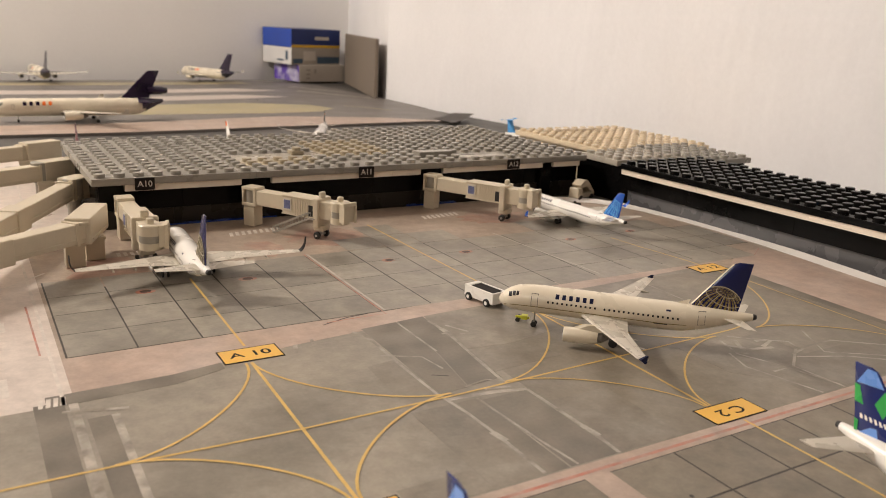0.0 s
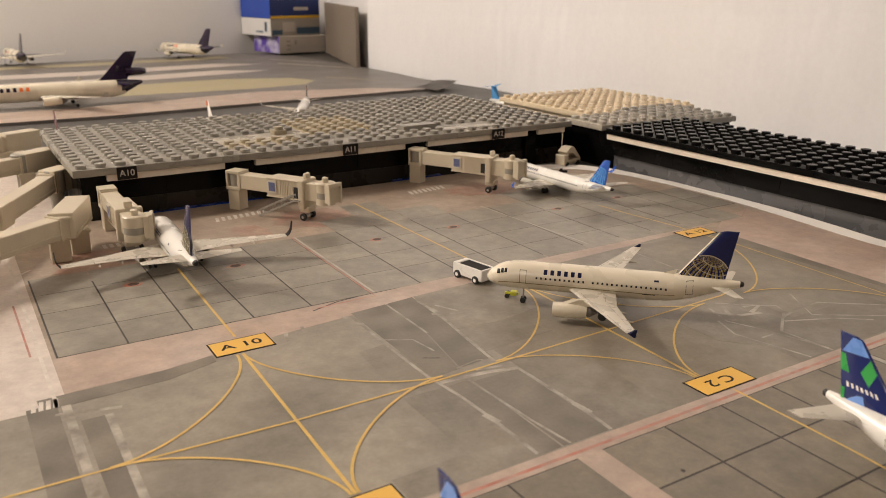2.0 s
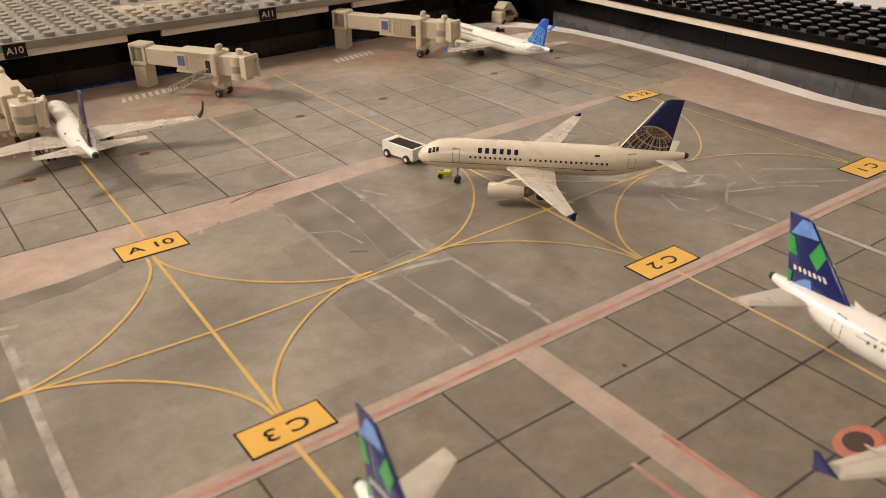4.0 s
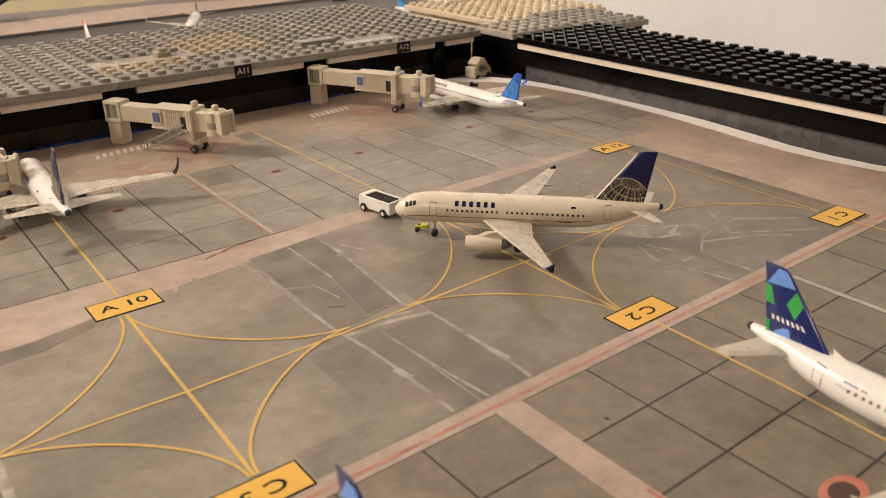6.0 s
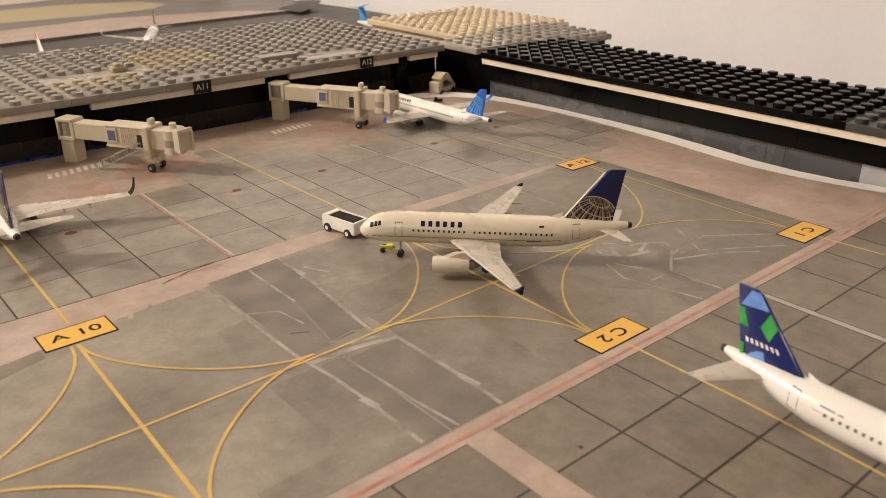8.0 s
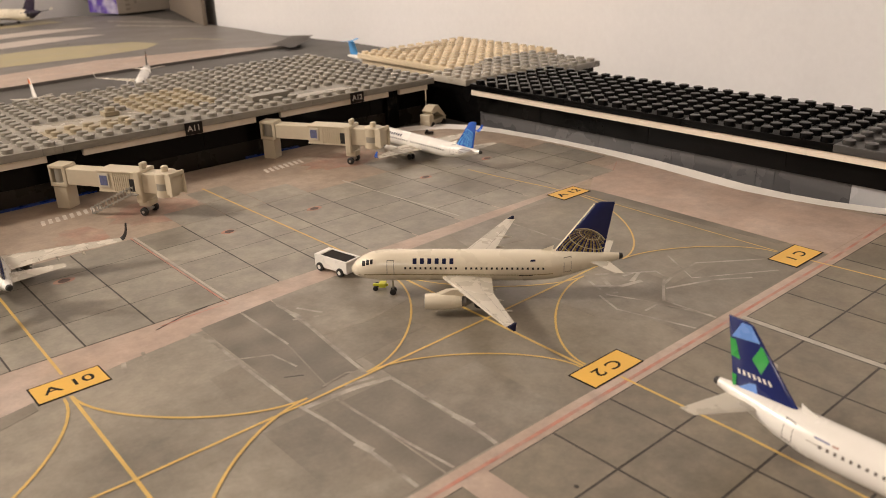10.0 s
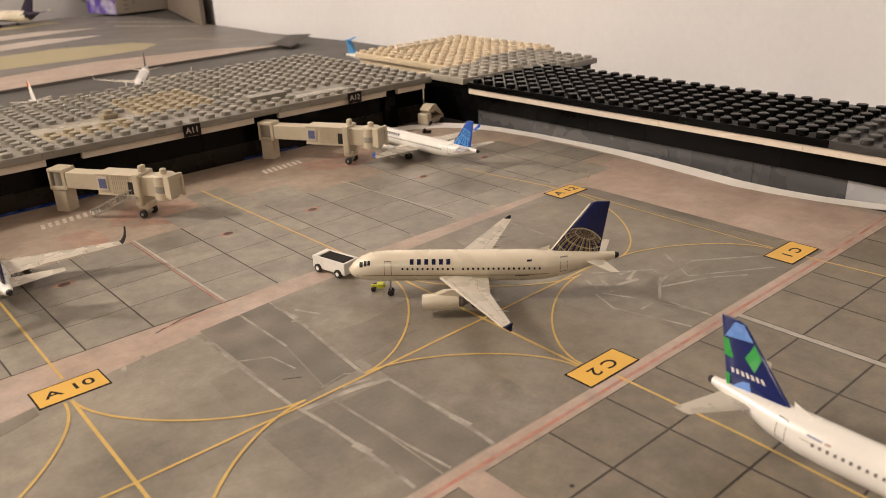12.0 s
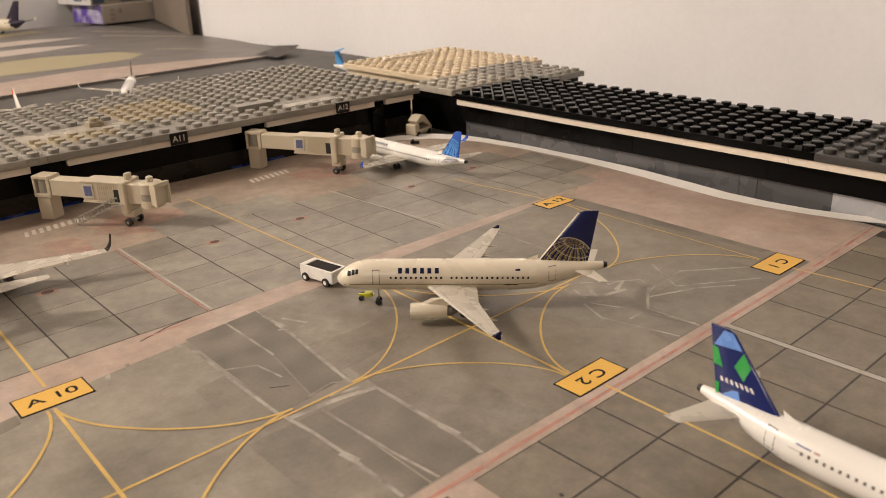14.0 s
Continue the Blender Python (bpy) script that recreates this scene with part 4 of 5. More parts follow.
            wz = z_root + (ey - y0) * spec.get("dihedral", 0.085)
            loft(bm, [[(px(es + a * el), yy + b * 0.55, (z + ez) * K) for a, b in ((f0, 0), (f0 + 0.2, 1), (f1, 0.6), (f1, -0.6), (f0 + 0.2, -1))] for z, f0, f1 in ((er / K * 0.8, 0.12, 1.15), (wz - ez + 0.12, 0.55, 1.5))])
            part("pylon", bm, spec.get("engine_paint", spec["paint"]), eng)
        # tailplane
        bm = bmesh.new()
        st, sc, stip, sspan, sz = spec["stab"]
        secs = []
        for f in (0, 1):
            ch = sc + (stip - sc) * f
            le = st + f * spec.get("stab_sweep", 2.9)
            yy = 0.4 + (sspan / 2 - 0.4) * f
            secs.append([(px(le + ch * u), side * yy * K, (sz + yy * 0.09 + v * ch * 0.09) * K) for u, v in ((0, 0), (0.1, 0.45), (0.4, 0.6), (1, 0.05), (1, -0.05), (0.4, -0.4))])
        loft(bm, secs)
        part("tailplane", bm, spec.get("stab_paint", WING_GREY), top, soft=True)

    # fin: flat sides
    f0, f1, t0, t1, fz0, fz1 = spec["fin_shape"]

    def fin_half(z):
        return (0.21 - 0.11 * (z - fz0) / (fz1 - fz0))

    bm = bmesh.new()
    secs = []
    for z, a, b in ((fz0, f0, f1), (fz1 - 0.25, f0 + (t0 - f0) * 0.96, f1 + (t1 - f1) * 0.96), (fz1, t0 + 0.5, t1)):
        h = fin_half(z)
        ch = b - a
        secs.append([(px(a + ch * u), v * h * K, z * K) for u, v in ((0, 0), (0.03, 0.55), (0.10, 1), (0.86, 1), (1, 0.15), (1, -0.15), (0.86, -1), (0.10, -1), (0.03, -0.55))])
    loft(bm, secs)
    fin = part("fin", bm, spec["fin"], top, spec.get("fin_label", ""), soft=True)

    def inside(s, z):
        f = (z - fz0) / (fz1 - fz0)
        a, b = f0 + (t0 - f0) * f, f1 + (t1 - f1) * f
        return f >= 0 and f < 0.97 and a + 0.12 < s < b - 0.10

    def flat(bm, pts, side, off=0.06):
        bm.faces.new([bm.verts.new((px(s), side * (fin_half(z) * K + off), z * K)) for s, z in pts])

    if spec.get("edge_paint"):
        bm = bmesh.new()
        loft(bm, [[(px(a + u), v * (fin_half(z) * K * 0.45 + 0.06), z * K) for u, v in ((-0.08, 0), (0.0, 0.6), (0.10, 1.25), (0.10, -1.25), (0.0, -0.6))] for z, a in ((fz0, f0), (fz1 - 0.25, f0 + (t0 - f0) * 0.96))])
        part("leading_edge", bm, spec["edge_paint"], fin, "pale leading edge")
    if spec.get("globe"):
        gs, gz, gr, cell, line = spec["globe"]
        for side in (-1, 1):
            cells, lines = bmesh.new(), bmesh.new()
            nlon, nlat = 26, 11
            lean = Matrix.Rotation(radians(-18), 3, "Z") @ Matrix.Rotation(radians(28), 3, "X")

            def at(lon, lat):
                p = lean @ Vector((math.sin(lon) * math.cos(lat), math.sin(lat), math.cos(lon) * math.cos(lat)))
                return (gs + gr * p.x, gz + gr * p.y) if p.z > 0.02 else (-99, 0)

            def lay_on(bm, lo0, lo1, la0, la1, off):
                pts = [at(lo0, la0), at(lo1, la0), at(lo1, la1), at(lo0, la1)]
                if all(inside(*p) for p in pts):
                    flat(bm, pts, side, off)

            turn_, rise_ = 2 * math.pi / nlon, math.pi * 0.94 / nlat / 1.9
            for i in range(nlon):
                for j in range(-nlat, nlat):
                    lay_on(cells, turn_ * (i + 0.12), turn_ * (i + 0.66), rise_ * (j + 0.10), rise_ * (j + 0.90), 0.06)
            part("globe_grid", cells, cell, fin, spec["globe_label"])
            for j in range(-10, 11, 3):
                for i in range(90):
                    lay_on(lines, i * math.pi / 45, (i + 1) * math.pi / 45, rise_ * j, rise_ * j + 0.035, 0.09)
            for i in range(0, nlon, 2):
                for j in range(-24, 23):
                    lay_on(lines, turn_ * i, turn_ * i + 0.045, j * 0.06, (j + 1) * 0.06, 0.09)
            for i in range(40):
                a0, a1 = math.pi * i / 40, math.pi * (i + 1) / 40
                pts = [(gs + gr * q * math.cos(a), gz + gr * q * math.sin(a)) for a, q in ((a0, 1.0), (a1, 1.0), (a1, 1.035), (a0, 1.035))]
                if all(inside(*p) for p in pts):
                    flat(lines, pts, side, 0.09)
            part("globe_outline", lines, line, fin)
    if spec.get("mosaic"):
        for side in (-1, 1):
            for kind, pts in spec["mosaic"]:
                bm = bmesh.new()
                out = []
                for u, f in pts:
                    z = fz0 + (fz1 - fz0) * f
                    a, b = f0 + (t0 - f0) * f, f1 + (t1 - f1) * f
                    out.append((a + 0.12 + (b - a - 0.2) * u, z))
                flat(bm, out, side, 0.05)
                part("fin_panel", bm, {"sky": JET_SKY, "green": JET_GREEN, "pale": PLANE_WHITE, "orange": ORANGE}[kind], fin)

    # dorsal fillet
    bm = bmesh.new()
    r1, z1 = between(hull, f0 + 1)
    loft(bm, [[(px(f0 - 1.9 * (1 - q)), 0.16 * K * q * k, (zc + R * 0.95) * K) for k in (-1, 1)] + [(px(f0 - 1.9 * (1 - q) + 0.3), 0, (zc + R * 0.97 + 0.75 * q) * K)] for q in (0.05, 1)])
    part("dorsal_fillet", bm, spec["paint"], top)
    # undercarriage
    for name, s, yy, rw, nw in (("nose_gear", spec["gear"][0], 0, 0.40, 2), ("main_gear", spec["gear"][1], 3.6 * spec["radius"] / 1.98, 0.56, 2), ("main_gear", spec["gear"][1], -3.6 * spec["radius"] / 1.98, 0.56, 2)):
        bm = bmesh.new()
        turned(bm, [(rw * K, 0.28), ((zc - 0.75 * R) * K, 0.34)], (px(s), yy * K, 0), "z", 8)
        box(bm, px(s) - 0.25, px(s) + 0.25, yy * K - 1.1, yy * K + 1.1, rw * K - 0.2, rw * K + 0.2)
        gear = part(name, bm, STEEL, top)
        for w in (-1, 1):
            bm = bmesh.new()
            turned(bm, [(-0.42, rw * K * 0.8), (-0.3, rw * K), (0.3, rw * K), (0.42, rw * K * 0.8)], (px(s), yy * K + w * 0.95, rw * K), "y", 14)
            turned(bm, [(-0.45, rw * K * 0.42), (0.45, rw * K * 0.42)], (px(s), yy * K + w * 0.95, rw * K), "y", 10)
            part("wheel", bm, RUBBER, gear, soft=True)
    return top


A319 = dict(name="model_airliner", length=33.4, radius=1.94, axle=4.05, dihedral=0.068, paint=PLANE_CREAM, belly=PLANE_CREAM, fin=NAVY, windows=(7.0, 24.2), doors=(4.7, 26.2), title=(7.9, 0.92, 6, TITLE_NAVY), span=33.0, wing=(11.3, 6.2, 1.3, 19.2), tip=("fence", TITLE_NAVY, 0.78), engine=(9.9, 5.75, 2.4, 4.2, 1.75), stab=(29.0, 2.6, 1.0, 10.3, 4.75), fin_shape=(24.8, 31.0, 29.9, 32.1, 5.5, 12.2), globe=(28.5, 5.75, 3.05, GOLD, PALE_LINE), globe_label="gold globe grid", edge_paint=PLANE_CREAM, gear=(5.1, 16.0), fin_label="navy fin with a gold globe grid")
B738 = dict(A319, length=28.6, radius=1.90, axle=3.45, dihedral=0.085, paint=PLANE_WHITE, belly=PLANE_GREY, windows=(5.5, 20.0), doors=(3.6, 22.2), title=(7.6, 0.82, 6, TITLE_NAVY), span=32.6, wing=(10.0, 6.4, 1.5, 17.6), tip=("blended", WINDOW_INK, 2.5), engine=(9.8, 4.7, 2.1, 3.8, 1.40), stab=(22.9, 3.7, 1.4, 13.8, 4.5), fin_shape=(20.4, 26.4, 25.6, 27.8, 5.0, 12.5), globe=(23.8, 5.9, 3.0, GOLD, PALE_LINE), gear=(4.0, 13.8))
E175 = dict(A319, dihedral=0.085, length=31.7, radius=1.60, axle=2.75, paint=PLANE_WHITE, belly=None, fin=BRIGHT_BLUE, windows=(6.2, 23.0), doors=(4.0, 24.5), title=(6.6, 0.7, 6, TITLE_NAVY), span=26.5, wing=(11.0, 5.6, 1.3, 16.6), tip=("blended", BRIGHT_BLUE, 1.5), engine=(9.6, 4.3, 2.1, 3.3, 1.55), stab=(26.8, 3.0, 1.2, 10.0, 3.9), fin_shape=(25.0, 29.5, 28.7, 30.4, 4.2, 9.2), globe=(27.6, 3.6, 4.0, CYAN_BLUE, CYAN_BLUE), globe_label="light blue globe grid", edge_paint=None, gear=(4.0, 15.0), fin_label="blue fin with a light blue grid")
A320 = dict(A319, dihedral=0.085, length=37.57, radius=1.82, paint=PLANE_WHITE, belly=None, fin=JET_BLUE, windows=(7.0, 27.2), doors=(4.7, 29.2), marks=((26.2, 27.5, 0.95, 1.07, PANEL_BLUE), (25.5, 26.0, 0.93, 1.08, RED_LINE), (26.6, 28.0, 0.52, 0.58, CREAM_GREY)), title=None, span=34.0, wing=(12.2, 6.6, 1.6, 19.0), tip=("fence", NAVY, 1.45), engine=(11.4, 5.75, 2.75, 4.1, 1.95), stab=(32.3, 3.7, 1.5, 12.4, 4.7), pane=0.40, pane_paint=PANEL_LINE, fin_shape=(29.3, 35.7, 34.7, 36.9, 5.3, 11.8), globe=None, edge_paint=None, gear=(5.1, 17.8), fin_label="deep blue fin with green and sky blue facets", skip=40,
            mosaic=[("sky", [(0.42, 0.97), (0.02, 0.97), (0.03, 0.77), (0.95, 0.73)]), ("green", [(1.0, 0.71), (0.84, 0.70), (0.80, 0.45), (1.0, 0.46)]), ("green", [(0.02, 0.75), (0.04, 0.58), (0.40, 0.36), (0.50, 0.52)]), ("sky", [(0.96, 0.02), (0.60, 0.02), (0.58, 0.19), (0.70, 0.17)]), ("green", [(1.0, 0.22), (0.92, 0.21), (0.95, 0.03), (1.0, 0.04)])] + [("pale", [(0.26 + 0.095 * i, 0.25), (0.263 + 0.095 * i, 0.315), (0.312 + 0.095 * i, 0.315), (0.31 + 0.095 * i, 0.25)]) for i in range(7)])
airliner(A319, 18.2, 47.4, 134.6, "cream model airliner with a navy fin and gold globe", "model aircraft")
airliner(B738, -92.3, 163.9, 87.5, "white model airliner with tall winglets at a jet bridge")
airliner(E175, 106.2, 181.0, 92, "small white model regional jet with a blue fin")
airliner(A320, 2.6, -84.0, 267.0, "white model airliner with a blue and green faceted fin")
airliner(A320, -101.0, -84.0, 270, "white model airliner with a blue and green faceted fin")
# the far side of the pier
E_FAR = dict(E175, fin=PANEL_LINE, globe=None, title=None, tip=("blended", PLANE_WHITE, 1.4), fin_label="grey fin with a dark red tip", mosaic=[("orange", [(0.1, 0.80), (0.9, 0.84), (0.95, 0.70), (0.1, 0.66)])])
airliner(dict(E_FAR, axle=3.9), 85, 468, 243, "white model regional jet behind the pier")
B_FAR = dict(E_FAR, fin=CRIMSON, mosaic=None, fin_label="dark red fin")
airliner(B_FAR, -97, 408, 270, "white model regional jet with a dark red fin")
airliner(dict(B_FAR, fin=PLANE_WHITE, mosaic=[("orange", [(0.1, 0.96), (0.9, 0.96), (0.95, 0.72), (0.1, 0.70)])], fin_label="white fin with a red tip"), 2, 408, 270, "white model regional jet with a red-tipped fin")
DASH = dict(B_FAR, fin=CYAN_BLUE, fin_label="light blue fin under a high tailplane", stab=(28.8, 2.0, 1.2, 9.0, 8.3), stab_paint=CYAN_BLUE, stab_sweep=0.8, fin_shape=(27.0, 30.2, 28.6, 30.8, 4.0, 8.5), engine=None)
airliner(DASH, 250, 396, 290, "white model turboprop with a light blue high tail")

# ---- freighters on the far mat ----
MD11 = dict(A319, dihedral=0.085, name="model_freighter", length=55, radius=3.0, axle=5.0, paint=PLANE_CREAM, belly=None, fin=PURPLE, dark_tail=True, windows=(90, 91), doors=(5.5,), title=(9.0, 2.0, 5, PURPLE), title_split=3, span=51, wing=(20, 12.5, 2.6, 36), tip=("blended", WING_GREY, 1.6), engine=(21, 9.5, 3.3, 5.6, 2.9), stab=(44.5, 7, 2.8, 18, 6.2), stab_sweep=5, stab_paint=PURPLE, fin_shape=(40.5, 50, 50, 54, 8.0, 17.6), globe=None, edge_paint=None, gear=(7.4, 31.8), fin_label="dark purple fin")
airliner(MD11, -70, 624, 180, "cream model freighter with a dark purple tail", "model freighters")
bpy.data.objects["model_freighter"].location.z = 0.72 * MM
bm = bmesh.new()
turned(bm, [(4, 3.2), (2, 3.6), (-8, 3.4), (-13, 2.2)], (-58, 0, 26), "x", 16)
part("tail_engine", bm, PURPLE, bpy.data.objects["model_freighter"], "purple engine in the fin", soft=True)
A300F = dict(MD11, length=46, radius=2.8, span=44, fin_shape=(33, 42, 41, 45, 7.5, 16.6), stab=(36, 6, 2.4, 16, 6.0), wing=(14, 11, 2.4, 25), engine=(15, 8, 2.8, 5, 2.6), gear=(6.7, 22))
for x, y, t in ((-68, 1020, 95), (146, 1036, 113)):
    o = airliner(A300F, x, y, t, "white model freighter with a dark purple tail", "model freighters")
    o.location.z = 0.72 * MM

# ---- jet bridges ----


def jet_bridge(x, y, turn, reach, stairs=False, hood=-14):
    g = thing("jet_bridge", x, y, 0, turn, "cream plastic jet bridge reaching out from the pier" + (" with service stairs" if stairs else ""), "jet bridge", "jet bridges at the pier")
    bm = bmesh.new()
    box(bm, -3.4, 3.0, -3.1, 3.1, 0, 9.4, 0.3)
    box(bm, -3.0, 2.6, -2.7, 2.7, 9.4, 10.4, 0.1)
    part("column", bm, CREAM, g)
    bm = bmesh.new()
    turned(bm, [(10, 3.1), (17.6, 3.1)], (-0.2, 0, 0), "z", 18)
    part("rotunda", bm, CREAM_GREY, g, "grey slatted rotunda", soft=True)
    bm = bmesh.new()
    box(bm, -4.0, 4.0, -3.6, 3.6, 17.2, 18.6, 0.3)
    box(bm, -4.0, 4.0, -3.6, 3.6, 9.6, 11.2, 0.3)
    box(bm, 2.6, 4.4, -3.5, 3.5, 10, 18, 0.3)
    box(bm, -4.0, -2.8, -3.5, 3.5, 10, 18, 0.3)
    part("rotunda_frame", bm, CREAM, g)
    a, b, c = 0.40 * reach, 0.70 * reach, 0.80 * reach
    bm = bmesh.new()
    box(bm, 4.5, a + 3, -3.3, 3.3, 10.6, 17.4, 0.35)
    part("inner_tunnel", bm, CREAM, g)
    bm = bmesh.new()
    box(bm, a * 0.92, b + 2, -4.1, 4.1, 9.4, 18.2, 0.35)
    box(bm, a * 0.92, b + 2, -4.5, 4.5, 17.6, 18.1, 0.1)
    box(bm, a * 0.92, b + 2, -4.5, 4.5, 9.3, 9.9, 0.1)
    tunnel = part("outer_tunnel", bm, CREAM, g)
    bm = bmesh.new()
    box(bm, 0, 0.55, -4.35, 4.35, 10, 17.2)
    rib = part("rib", bm, CREAM, tunnel)
    rib.location.x = (a + 5.5) * MM
    for i in range(1, 9):
        same("rib", rib, (a + 5.5 + i * (b - a - 8) / 9, 0, 0))
    for s in (-1, 1):
        bm = bmesh.new()
        box(bm, a * 0.95 + 0.2, a * 0.95 + 5.0, s * 4.3 - 0.28, s * 4.3 + 0.28, 11.2, 16.9, 0.1)
        part("advert_frame", bm, PALE_PANEL, tunnel)
        bm = bmesh.new()
        box(bm, a * 0.95 + 0.9, a * 0.95 + 4.3, s * 4.5 - 0.2, s * 4.5 + 0.2, 12.1, 16.1)
        part("advert", bm, PANEL_BLUE, tunnel, "blue-grey advert panel")
        bm = bmesh.new()
        box(bm, b - 3.2, b - 0.9, s * 4.15 - 0.25, s * 4.15 + 0.25, 10.2, 15.2)
        part("service_door", bm, RUBBER, tunnel, "dark service doorway")
    bm = bmesh.new()
    box(bm, b - 0.5, b + 2.6, -5.2, 5.2, 5.6, 18.8, 0.6)
    box(bm, b + 0.2, b + 2.2, -1.6, 1.6, 18.6, 21.4, 0.6)
    box(bm, b - 1.5, b + 3.6, -3.0, 3.0, 3.6, 6.4, 0.5)
    lift = part("lift_column", bm, CREAM, g)
    bm = bmesh.new()
    turned(bm, [(-4.4, 0.6), (4.4, 0.6)], (b + 1, 0, 1.7), "y", 8)
    box(bm, b + 0.2, b + 1.8, -0.8, 0.8, 1.5, 4)
    part("axle", bm, STEEL, lift)
    for s in (-1, 1):
        bm = bmesh.new()
        turned(bm, [(-0.75, 1.3), (-0.5, 1.7), (0.5, 1.7), (0.75, 1.3)], (b + 1, s * 3.4, 1.7), "y", 16)
        part("wheel", bm, RUBBER, lift, soft=True)
    bm = bmesh.new()
    box(bm, b + 2, c + 4, -3.7, 3.7, 9.6, 17.6, 0.35)
    part("cab_tunnel", bm, CREAM, g)
    bm = bmesh.new()
    k = 0.90 * reach
    turned(bm, [(8.2, 4.0), (8.4, 4.5), (11.2, 4.5), (11.2, 4.2), (14.0, 4.2), (14.0, 4.5), (17.8, 4.5), (18.2, 4.1)], (k, 0, 0), "z", 22)
    turned(bm, [(18.2, 1.4), (20.1, 1.4), (20.4, 1.0)], (k, 0, 0), "z", 12)
    cab = part("cab_rotunda", bm, CREAM, g, soft=True)
    bm = bmesh.new()
    turned(bm, [(11.25, 4.32), (13.95, 4.32)], (k, 0, 0), "z", 22, cap=False)
    part("slatted_band", bm, CREAM_GREY, cab, "grey slatted band", soft=True)
    bm = bmesh.new()
    m = Matrix.Translation((k, 0, 0)) @ Matrix.Rotation(radians(hood), 4, "Z")
    box(bm, 3.2, 5.6, -3.5, 3.5, 9.6, 18.2, 0.3, turn=m)
    box(bm, 5.2, 6.6, -3.8, 3.8, 16.9, 18.7, 0.3, turn=m)
    box(bm, 5.2, 6.8, -3.8, -3.1, 9.2, 17.4, 0.2, turn=m)
    box(bm, 5.2, 6.8, 3.1, 3.8, 9.2, 17.4, 0.2, turn=m)
    part("cab_hood", bm, CREAM, g)
    if stairs:
        bm = bmesh.new()
        top, foot = Vector((b - 2, -5.2, 9.6)), Vector((a - 4.5, -6.4, 0.4))
        d = (top - foot)
        for yy in (-0.9, 0.9):
            for zz in (0.0, 2.6):
                for i in range(12):
                    p, q = foot + d * i / 12, foot + d * (i + 1) / 12
                    box(bm, p.x, q.x, p.y + yy - 0.13, p.y + yy + 0.13, (p.z + q.z) / 2 + zz - 0.32, (p.z + q.z) / 2 + zz + 0.32)
            for i in range(0, 13, 2):
                p = foot + d * i / 12
                box(bm, p.x - 0.13, p.x + 0.13, p.y + yy - 0.1, p.y + yy + 0.1, p.z, p.z + 2.8)
        for i in range(13):
            p = foot + d * i / 12
            box(bm, p.x - 0.35, p.x + 0.35, p.y - 0.9, p.y + 0.9, p.z - 0.08, p.z + 0.08)
        box(bm, top.x - 0.5, top.x + 3.0, top.y - 1.1, top.y + 1.1, top.z - 0.3, top.z, 0)
        part("stairs", bm, LATTICE, g, "grey lattice service stairs")
    return g


jet_bridge(-104.0, 226.5, -89, 55, hood=72)
jet_bridge(-45.6, 232, -58, 55, stairs=True)
jet_bridge(54.6, 236.5, -60, 61)

# heavier cream walkways on the west side


def walkway(points, columns, rotundas, label):
    """A run of box tunnels; each point is x, y; collars and round plates sit at the bends."""
    g = thing("jet_bridge", points[0][0], points[0][1], 0, 0, label, "jet bridge", "jet bridges at the pier")
    o = Vector(points[0])
    for i, (a, b) in enumerate(zip(points, points[1:])):
        a, b = Vector(a) - o, Vector(b) - o
        d = b - a
        m = Matrix.Translation((*a, 0)) @ Matrix.Rotation(math.atan2(d.y, d.x), 4, "Z")
        w = 4.6 if i == 0 else 3.4
        bm = bmesh.new()
        box(bm, -1.0, d.length + 2.0, -w, w, 9.2 + 0.7 * i, 19.4 - 1.6 * min(i, 1), 0.45, turn=m)
        tunnel = part("tunnel", bm, CREAM, g)
        bm = bmesh.new()
        box(bm, 0.4, d.length - 0.4, -w - 0.22, w + 0.22, 10.6 + 0.7 * i, 11.3 + 0.7 * i, 0.08, turn=m)
        part("ledge", bm, CREAM, tunnel)
        if i:
            bm = bmesh.new()
            turned(bm, [(17.0, 4.6), (17.9, 4.6), (18.2, 4.3)], tuple(a) + (0,), "z", 24)
            part("round_plate", bm, CREAM, g, soft=True)
            bm = bmesh.new()
            box(bm, d.length * 0.42, d.length * 0.42 + 11, -w - 0.8, w + 0.8, 9.0, 18.4, 0.5, turn=m)
            part("collar", bm, CREAM, g)
            bm = bmesh.new()
            box(bm, 3.2, 4.6, -w - 0.5, w + 0.5, 9.4, 18.4, 0.25, turn=m)
            part("frame", bm, CREAM, g)
    for x, y in columns:
        bm = bmesh.new()
        box(bm, x - o.x - 3.5, x - o.x + 3.5, y - o.y - 3.5, y - o.y + 3.5, 0, 10, 0.35)
        box(bm, x - o.x - 4.0, x - o.x + 4.0, y - o.y - 4.0, y - o.y + 4.0, 8.4, 9.6, 0.2)
        part("column", bm, CREAM, g)
    for x, y in rotundas:
        bm = bmesh.new()
        turned(bm, [(0, 3.0), (9.0, 3.0), (9.2, 4.6), (18.8, 4.6), (19.2, 4.2)], (x - o.x, y - o.y, 0), "z", 20)
        part("rotunda", bm, CREAM_GREY, g, "grey slatted rotunda", soft=True)


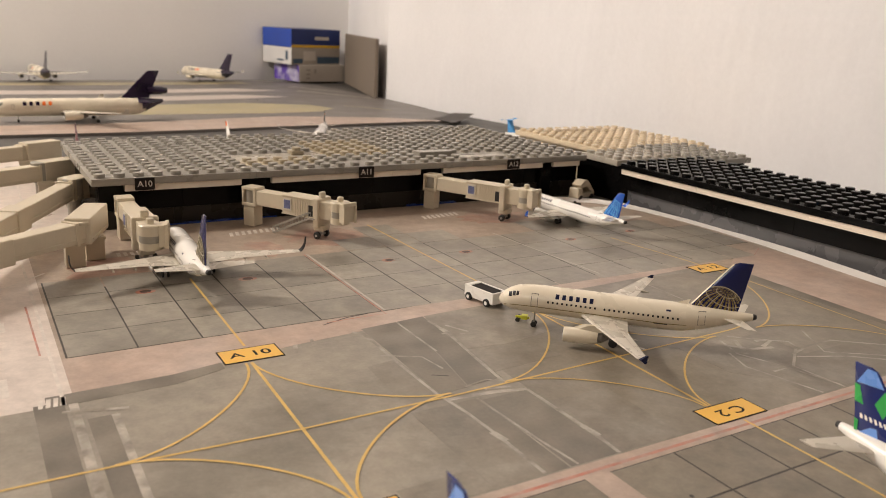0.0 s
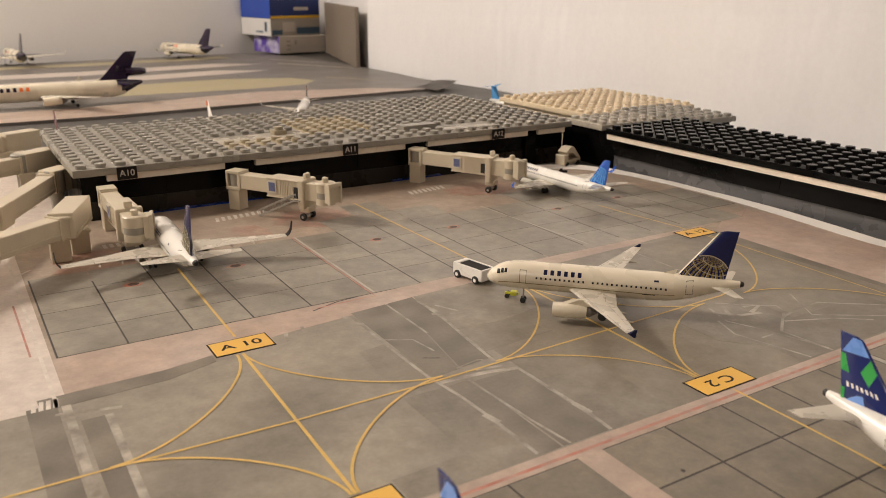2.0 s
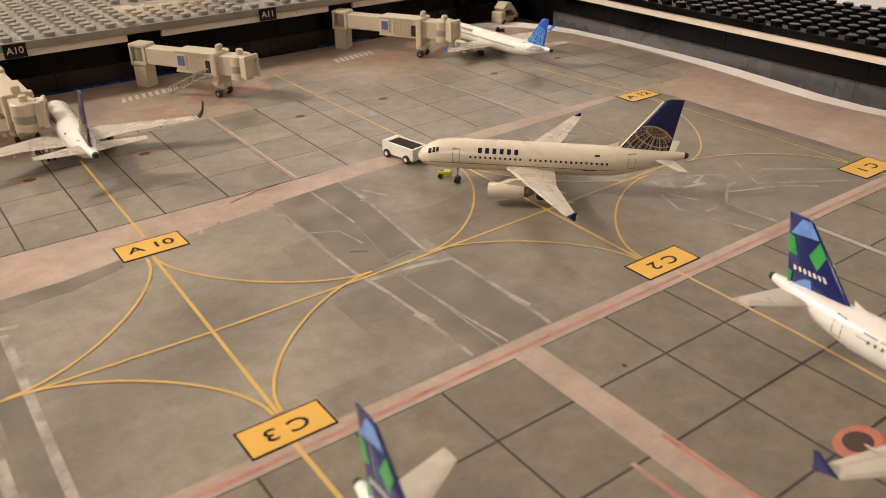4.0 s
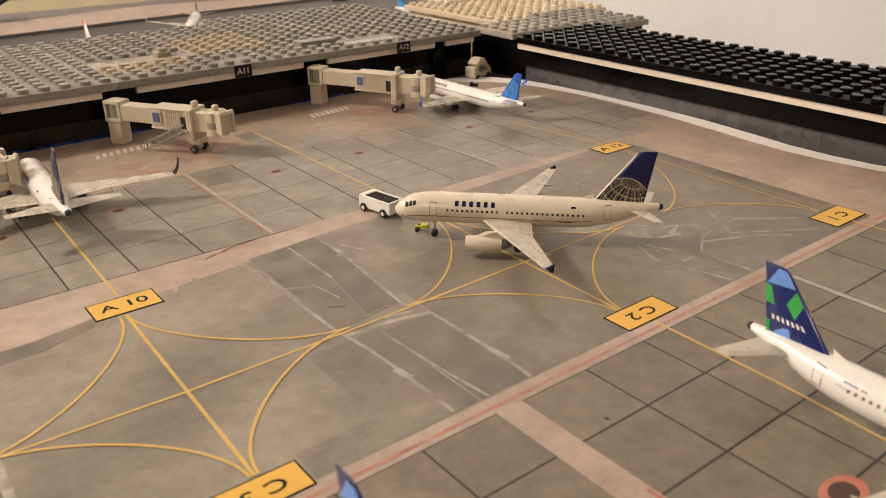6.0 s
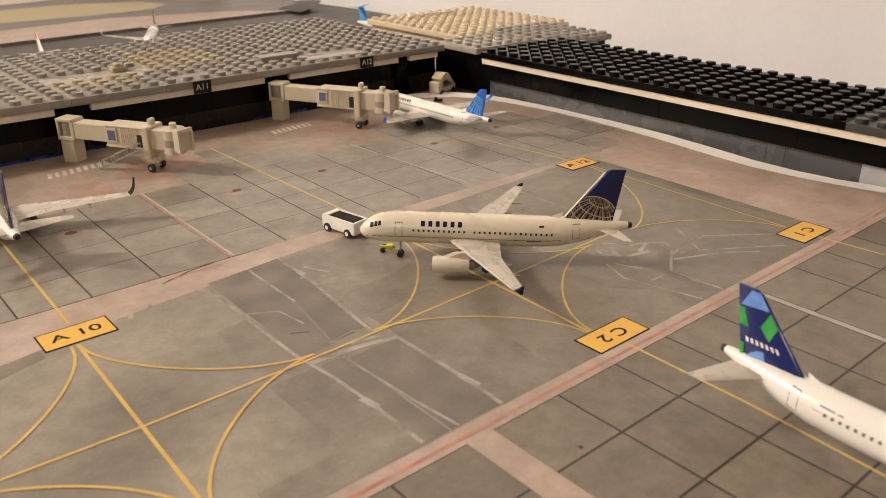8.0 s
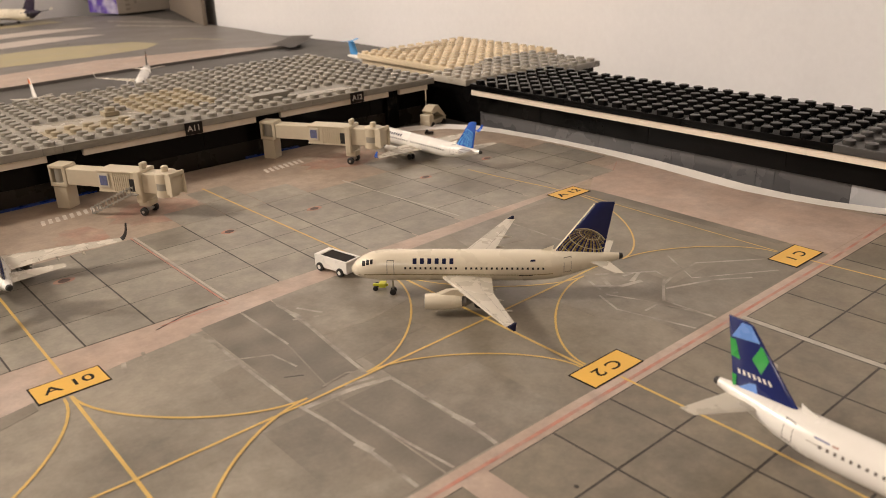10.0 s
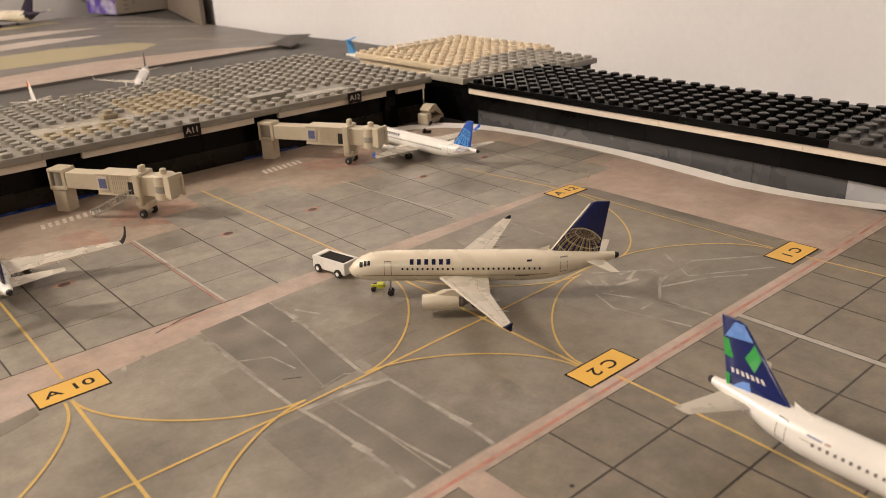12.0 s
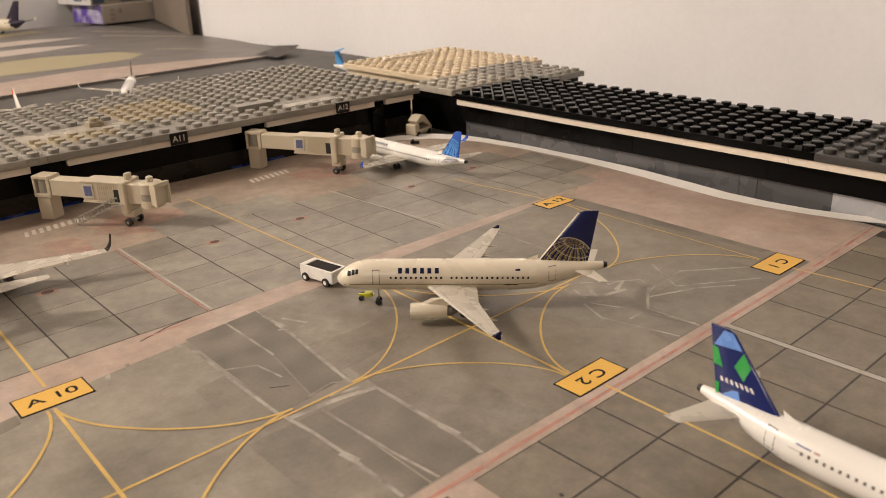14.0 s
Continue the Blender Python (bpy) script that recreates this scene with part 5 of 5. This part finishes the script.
walkway([(-117.5, 213), (-126.5, 190.5), (-187, 148)], [(-128.5, 192.5), (-120.4, 200)], [], "thick cream plastic walkway bending away from the pier")
walkway([(-113.5, 276), (-121, 270), (-176, 160)], [], [(-119, 271)], "cream plastic walkway with a grey rotunda at the pier")
walkway([(-113, 327), (-127, 319), (-190, 285)], [(-127, 316)], [(-128.5, 318.5)], "cream plastic walkway with a grey rotunda beside the pier")
walkway([(-114, 392), (-130, 384), (-190, 352)], [(-131, 380)], [], "cream plastic walkway by the corner of the pier")

# ---- vehicles ----
tug = thing("pushback_tug", -3.6, 95.2, 0, 101, "white model tug with an open black load bed", "truck")
bm = bmesh.new()
box(bm, -7.6, 7.2, -3.5, 3.5, 1.3, 4.6, 0.35)
box(bm, 5.0, 7.2, -3.5, 3.5, 4.2, 5.6, 0.3)
box(bm, -7.6, -6.7, -3.5, 3.5, 4.2, 5.6, 0.2)
box(bm, -7.0, 6.0, -3.5, -2.8, 4.2, 5.6, 0.2)
box(bm, -7.0, 6.0, 2.8, 3.5, 4.2, 5.6, 0.2)
part("body", bm, TRUCK_WHITE, tug)
bm = bmesh.new()
box(bm, -6.6, 4.9, -2.75, 2.75, 4.5, 5.35, 0.1)
part("load_bed", bm, INK, tug, "black load bed")
for wx in (-4.6, 4.6):
    for wy in (-3.5, 3.5):
        bm = bmesh.new()
        turned(bm, [(-0.55, 1.1), (-0.4, 1.5), (0.4, 1.5), (0.55, 1.1)], (wx, wy, 1.5), "y", 16)
        w = part("wheel", bm, RUBBER, tug, soft=True)
        bm = bmesh.new()
        turned(bm, [(-0.62, 0.7), (0.62, 0.7)], (wx, wy, 1.5), "y", 12)
        part("hub", bm, TRUCK_WHITE, w)
bm = bmesh.new()
box(bm, 7.1, 7.35, -2.6, -1.6, 2.6, 3.4)
box(bm, 7.1, 7.35, 1.6, 2.6, 2.6, 3.4)
part("lamp", bm, STEEL, tug)

bar = thing("tow_bar", -1.6, 72.4, 0, 134, "lime yellow tow bar with small wheels at the nose gear", "tow bar")
bm = bmesh.new()
box(bm, -1.2, 3.6, -0.35, 0.35, 1.1, 1.8, 0.1)
box(bm, -0.6, 1.6, -1.2, 1.2, 0.9, 2.3, 0.2)
part("bar", bm, LIME, bar)
for s in (-1, 1):
    bm = bmesh.new()
    turned(bm, [(-0.3, 0.6), (-0.2, 0.8), (0.2, 0.8), (0.3, 0.6)], (2.6, s * 1.5, 0.8), "y", 12)
    part("wheel", bm, RUBBER, bar, soft=True)

lift = thing("stair_truck", 153, 229, 0, 15, "cream model stair truck parked in the terminal corner", "truck")
bm = bmesh.new()
box(bm, -6.5, 6.0, -2.6, 2.6, 1.2, 3.4, 0.3)
box(bm, -6.5, -3.2, -2.6, 2.6, 3.2, 6.2, 0.4)
part("body", bm, CREAM, lift)
bm = bmesh.new()
loft(bm, [[(-5, y, 7.5), (-2, y, 9.6), (0.5, y, 9.6), (6.5, y, 3.2), (5.5, y, 3.0), (0, y, 6.6), (-4, y, 6.4)] for y in (-2.4, 2.4)])
part("stairs", bm, CREAM, lift)
for wx in (-4.2, 4.0):
    for wy in (-2.4, 2.4):
        bm = bmesh.new()
        turned(bm, [(-0.5, 1.0), (-0.4, 1.3), (0.4, 1.3), (0.5, 1.0)], (wx, wy, 1.3), "y", 12)
        part("wheel", bm, RUBBER, lift, soft=True)
lift.scale = (1.3, 1.3, 1.2)
cone = thing("baggage_tractor", 137, 214, 0, -40, "tiny dark model tractor on the apron", "truck")
bm = bmesh.new()
box(bm, -2.4, 2.4, -1.2, 1.2, 0.5, 1.6, 0.2)
box(bm, -1.8, -0.4, -1.0, 1.0, 1.5, 2.6, 0.2)
part("body", bm, INK, cone)

# ---- boxes stacked at the far corner ----


def carton(x, y, z, turn, wide, deep, tall, front, side, label, name="model_box"):
    g = thing(name, x, y, z, turn, label, "box", "stacked model boxes")
    bm = bmesh.new()
    box(bm, 0, wide, 0, deep, 0, tall, 0.8)
    bm.faces.ensure_lookup_table()
    for f in bm.faces:
        f.material_index = 1 if f.normal.x < -0.5 else 0
    part("carton", bm, [front, side], g)
    return g


Z0 = 0.72
S1 = carton(281, 1036, Z0, 11, 86, 72, 25, BOX_PALE, BOX_PURPLE, "pale grey card box with a violet pictured end")
S2 = carton(270, 1038, Z0 + 25, 11, 86, 84, 25, BOX_GREY, BOX_WHITE, "grey card box with a white labelled end")
S3 = carton(270, 1038, Z0 + 50, 11, 86, 84, 27, BOX_NAVY, BOX_BLUE, "navy and royal blue card box with a yellow edge")
for g, items in ((S3, ((0, 86, 0, 4, BOX_YELLOW), (40, 66, 11, 16, BOX_PALE))), (S2, ((20, 42, 6, 20, BOX_PALE), (2, 20, 2, 9, BOX_TEAL), (44, 85, 2, 12, BOX_TEAL), (20, 85, 21, 24, BOX_GREY))), (S1, ((12, 20, 4, 7, BOX_GREY), (12, 20, 10, 13, BOX_GREY), (12, 20, 16, 19, BOX_GREY), (26, 31, 12, 19, BOX_GREY)))):
    for x0, x1, z0, z1, m in items:
        bm = bmesh.new()
        box(bm, x0 + 0.6, x1 - 0.6, -0.5, 0.3, z0 + 0.4, z1)
        part("printed_label", bm, m, g)
bm = bmesh.new()
box(bm, -0.5, 0.3, 10, 16, 7, 20)
box(bm, -0.5, 0.3, 22, 40, 5, 7)
part("printed_label", bm, BOX_TEAL, S2)
carton(294, 806, -0.6, -15.2, 5, 250, 74, BOX_TAUPE, BOX_TAUPE, "plain taupe card box standing by the wall", "storage_box")
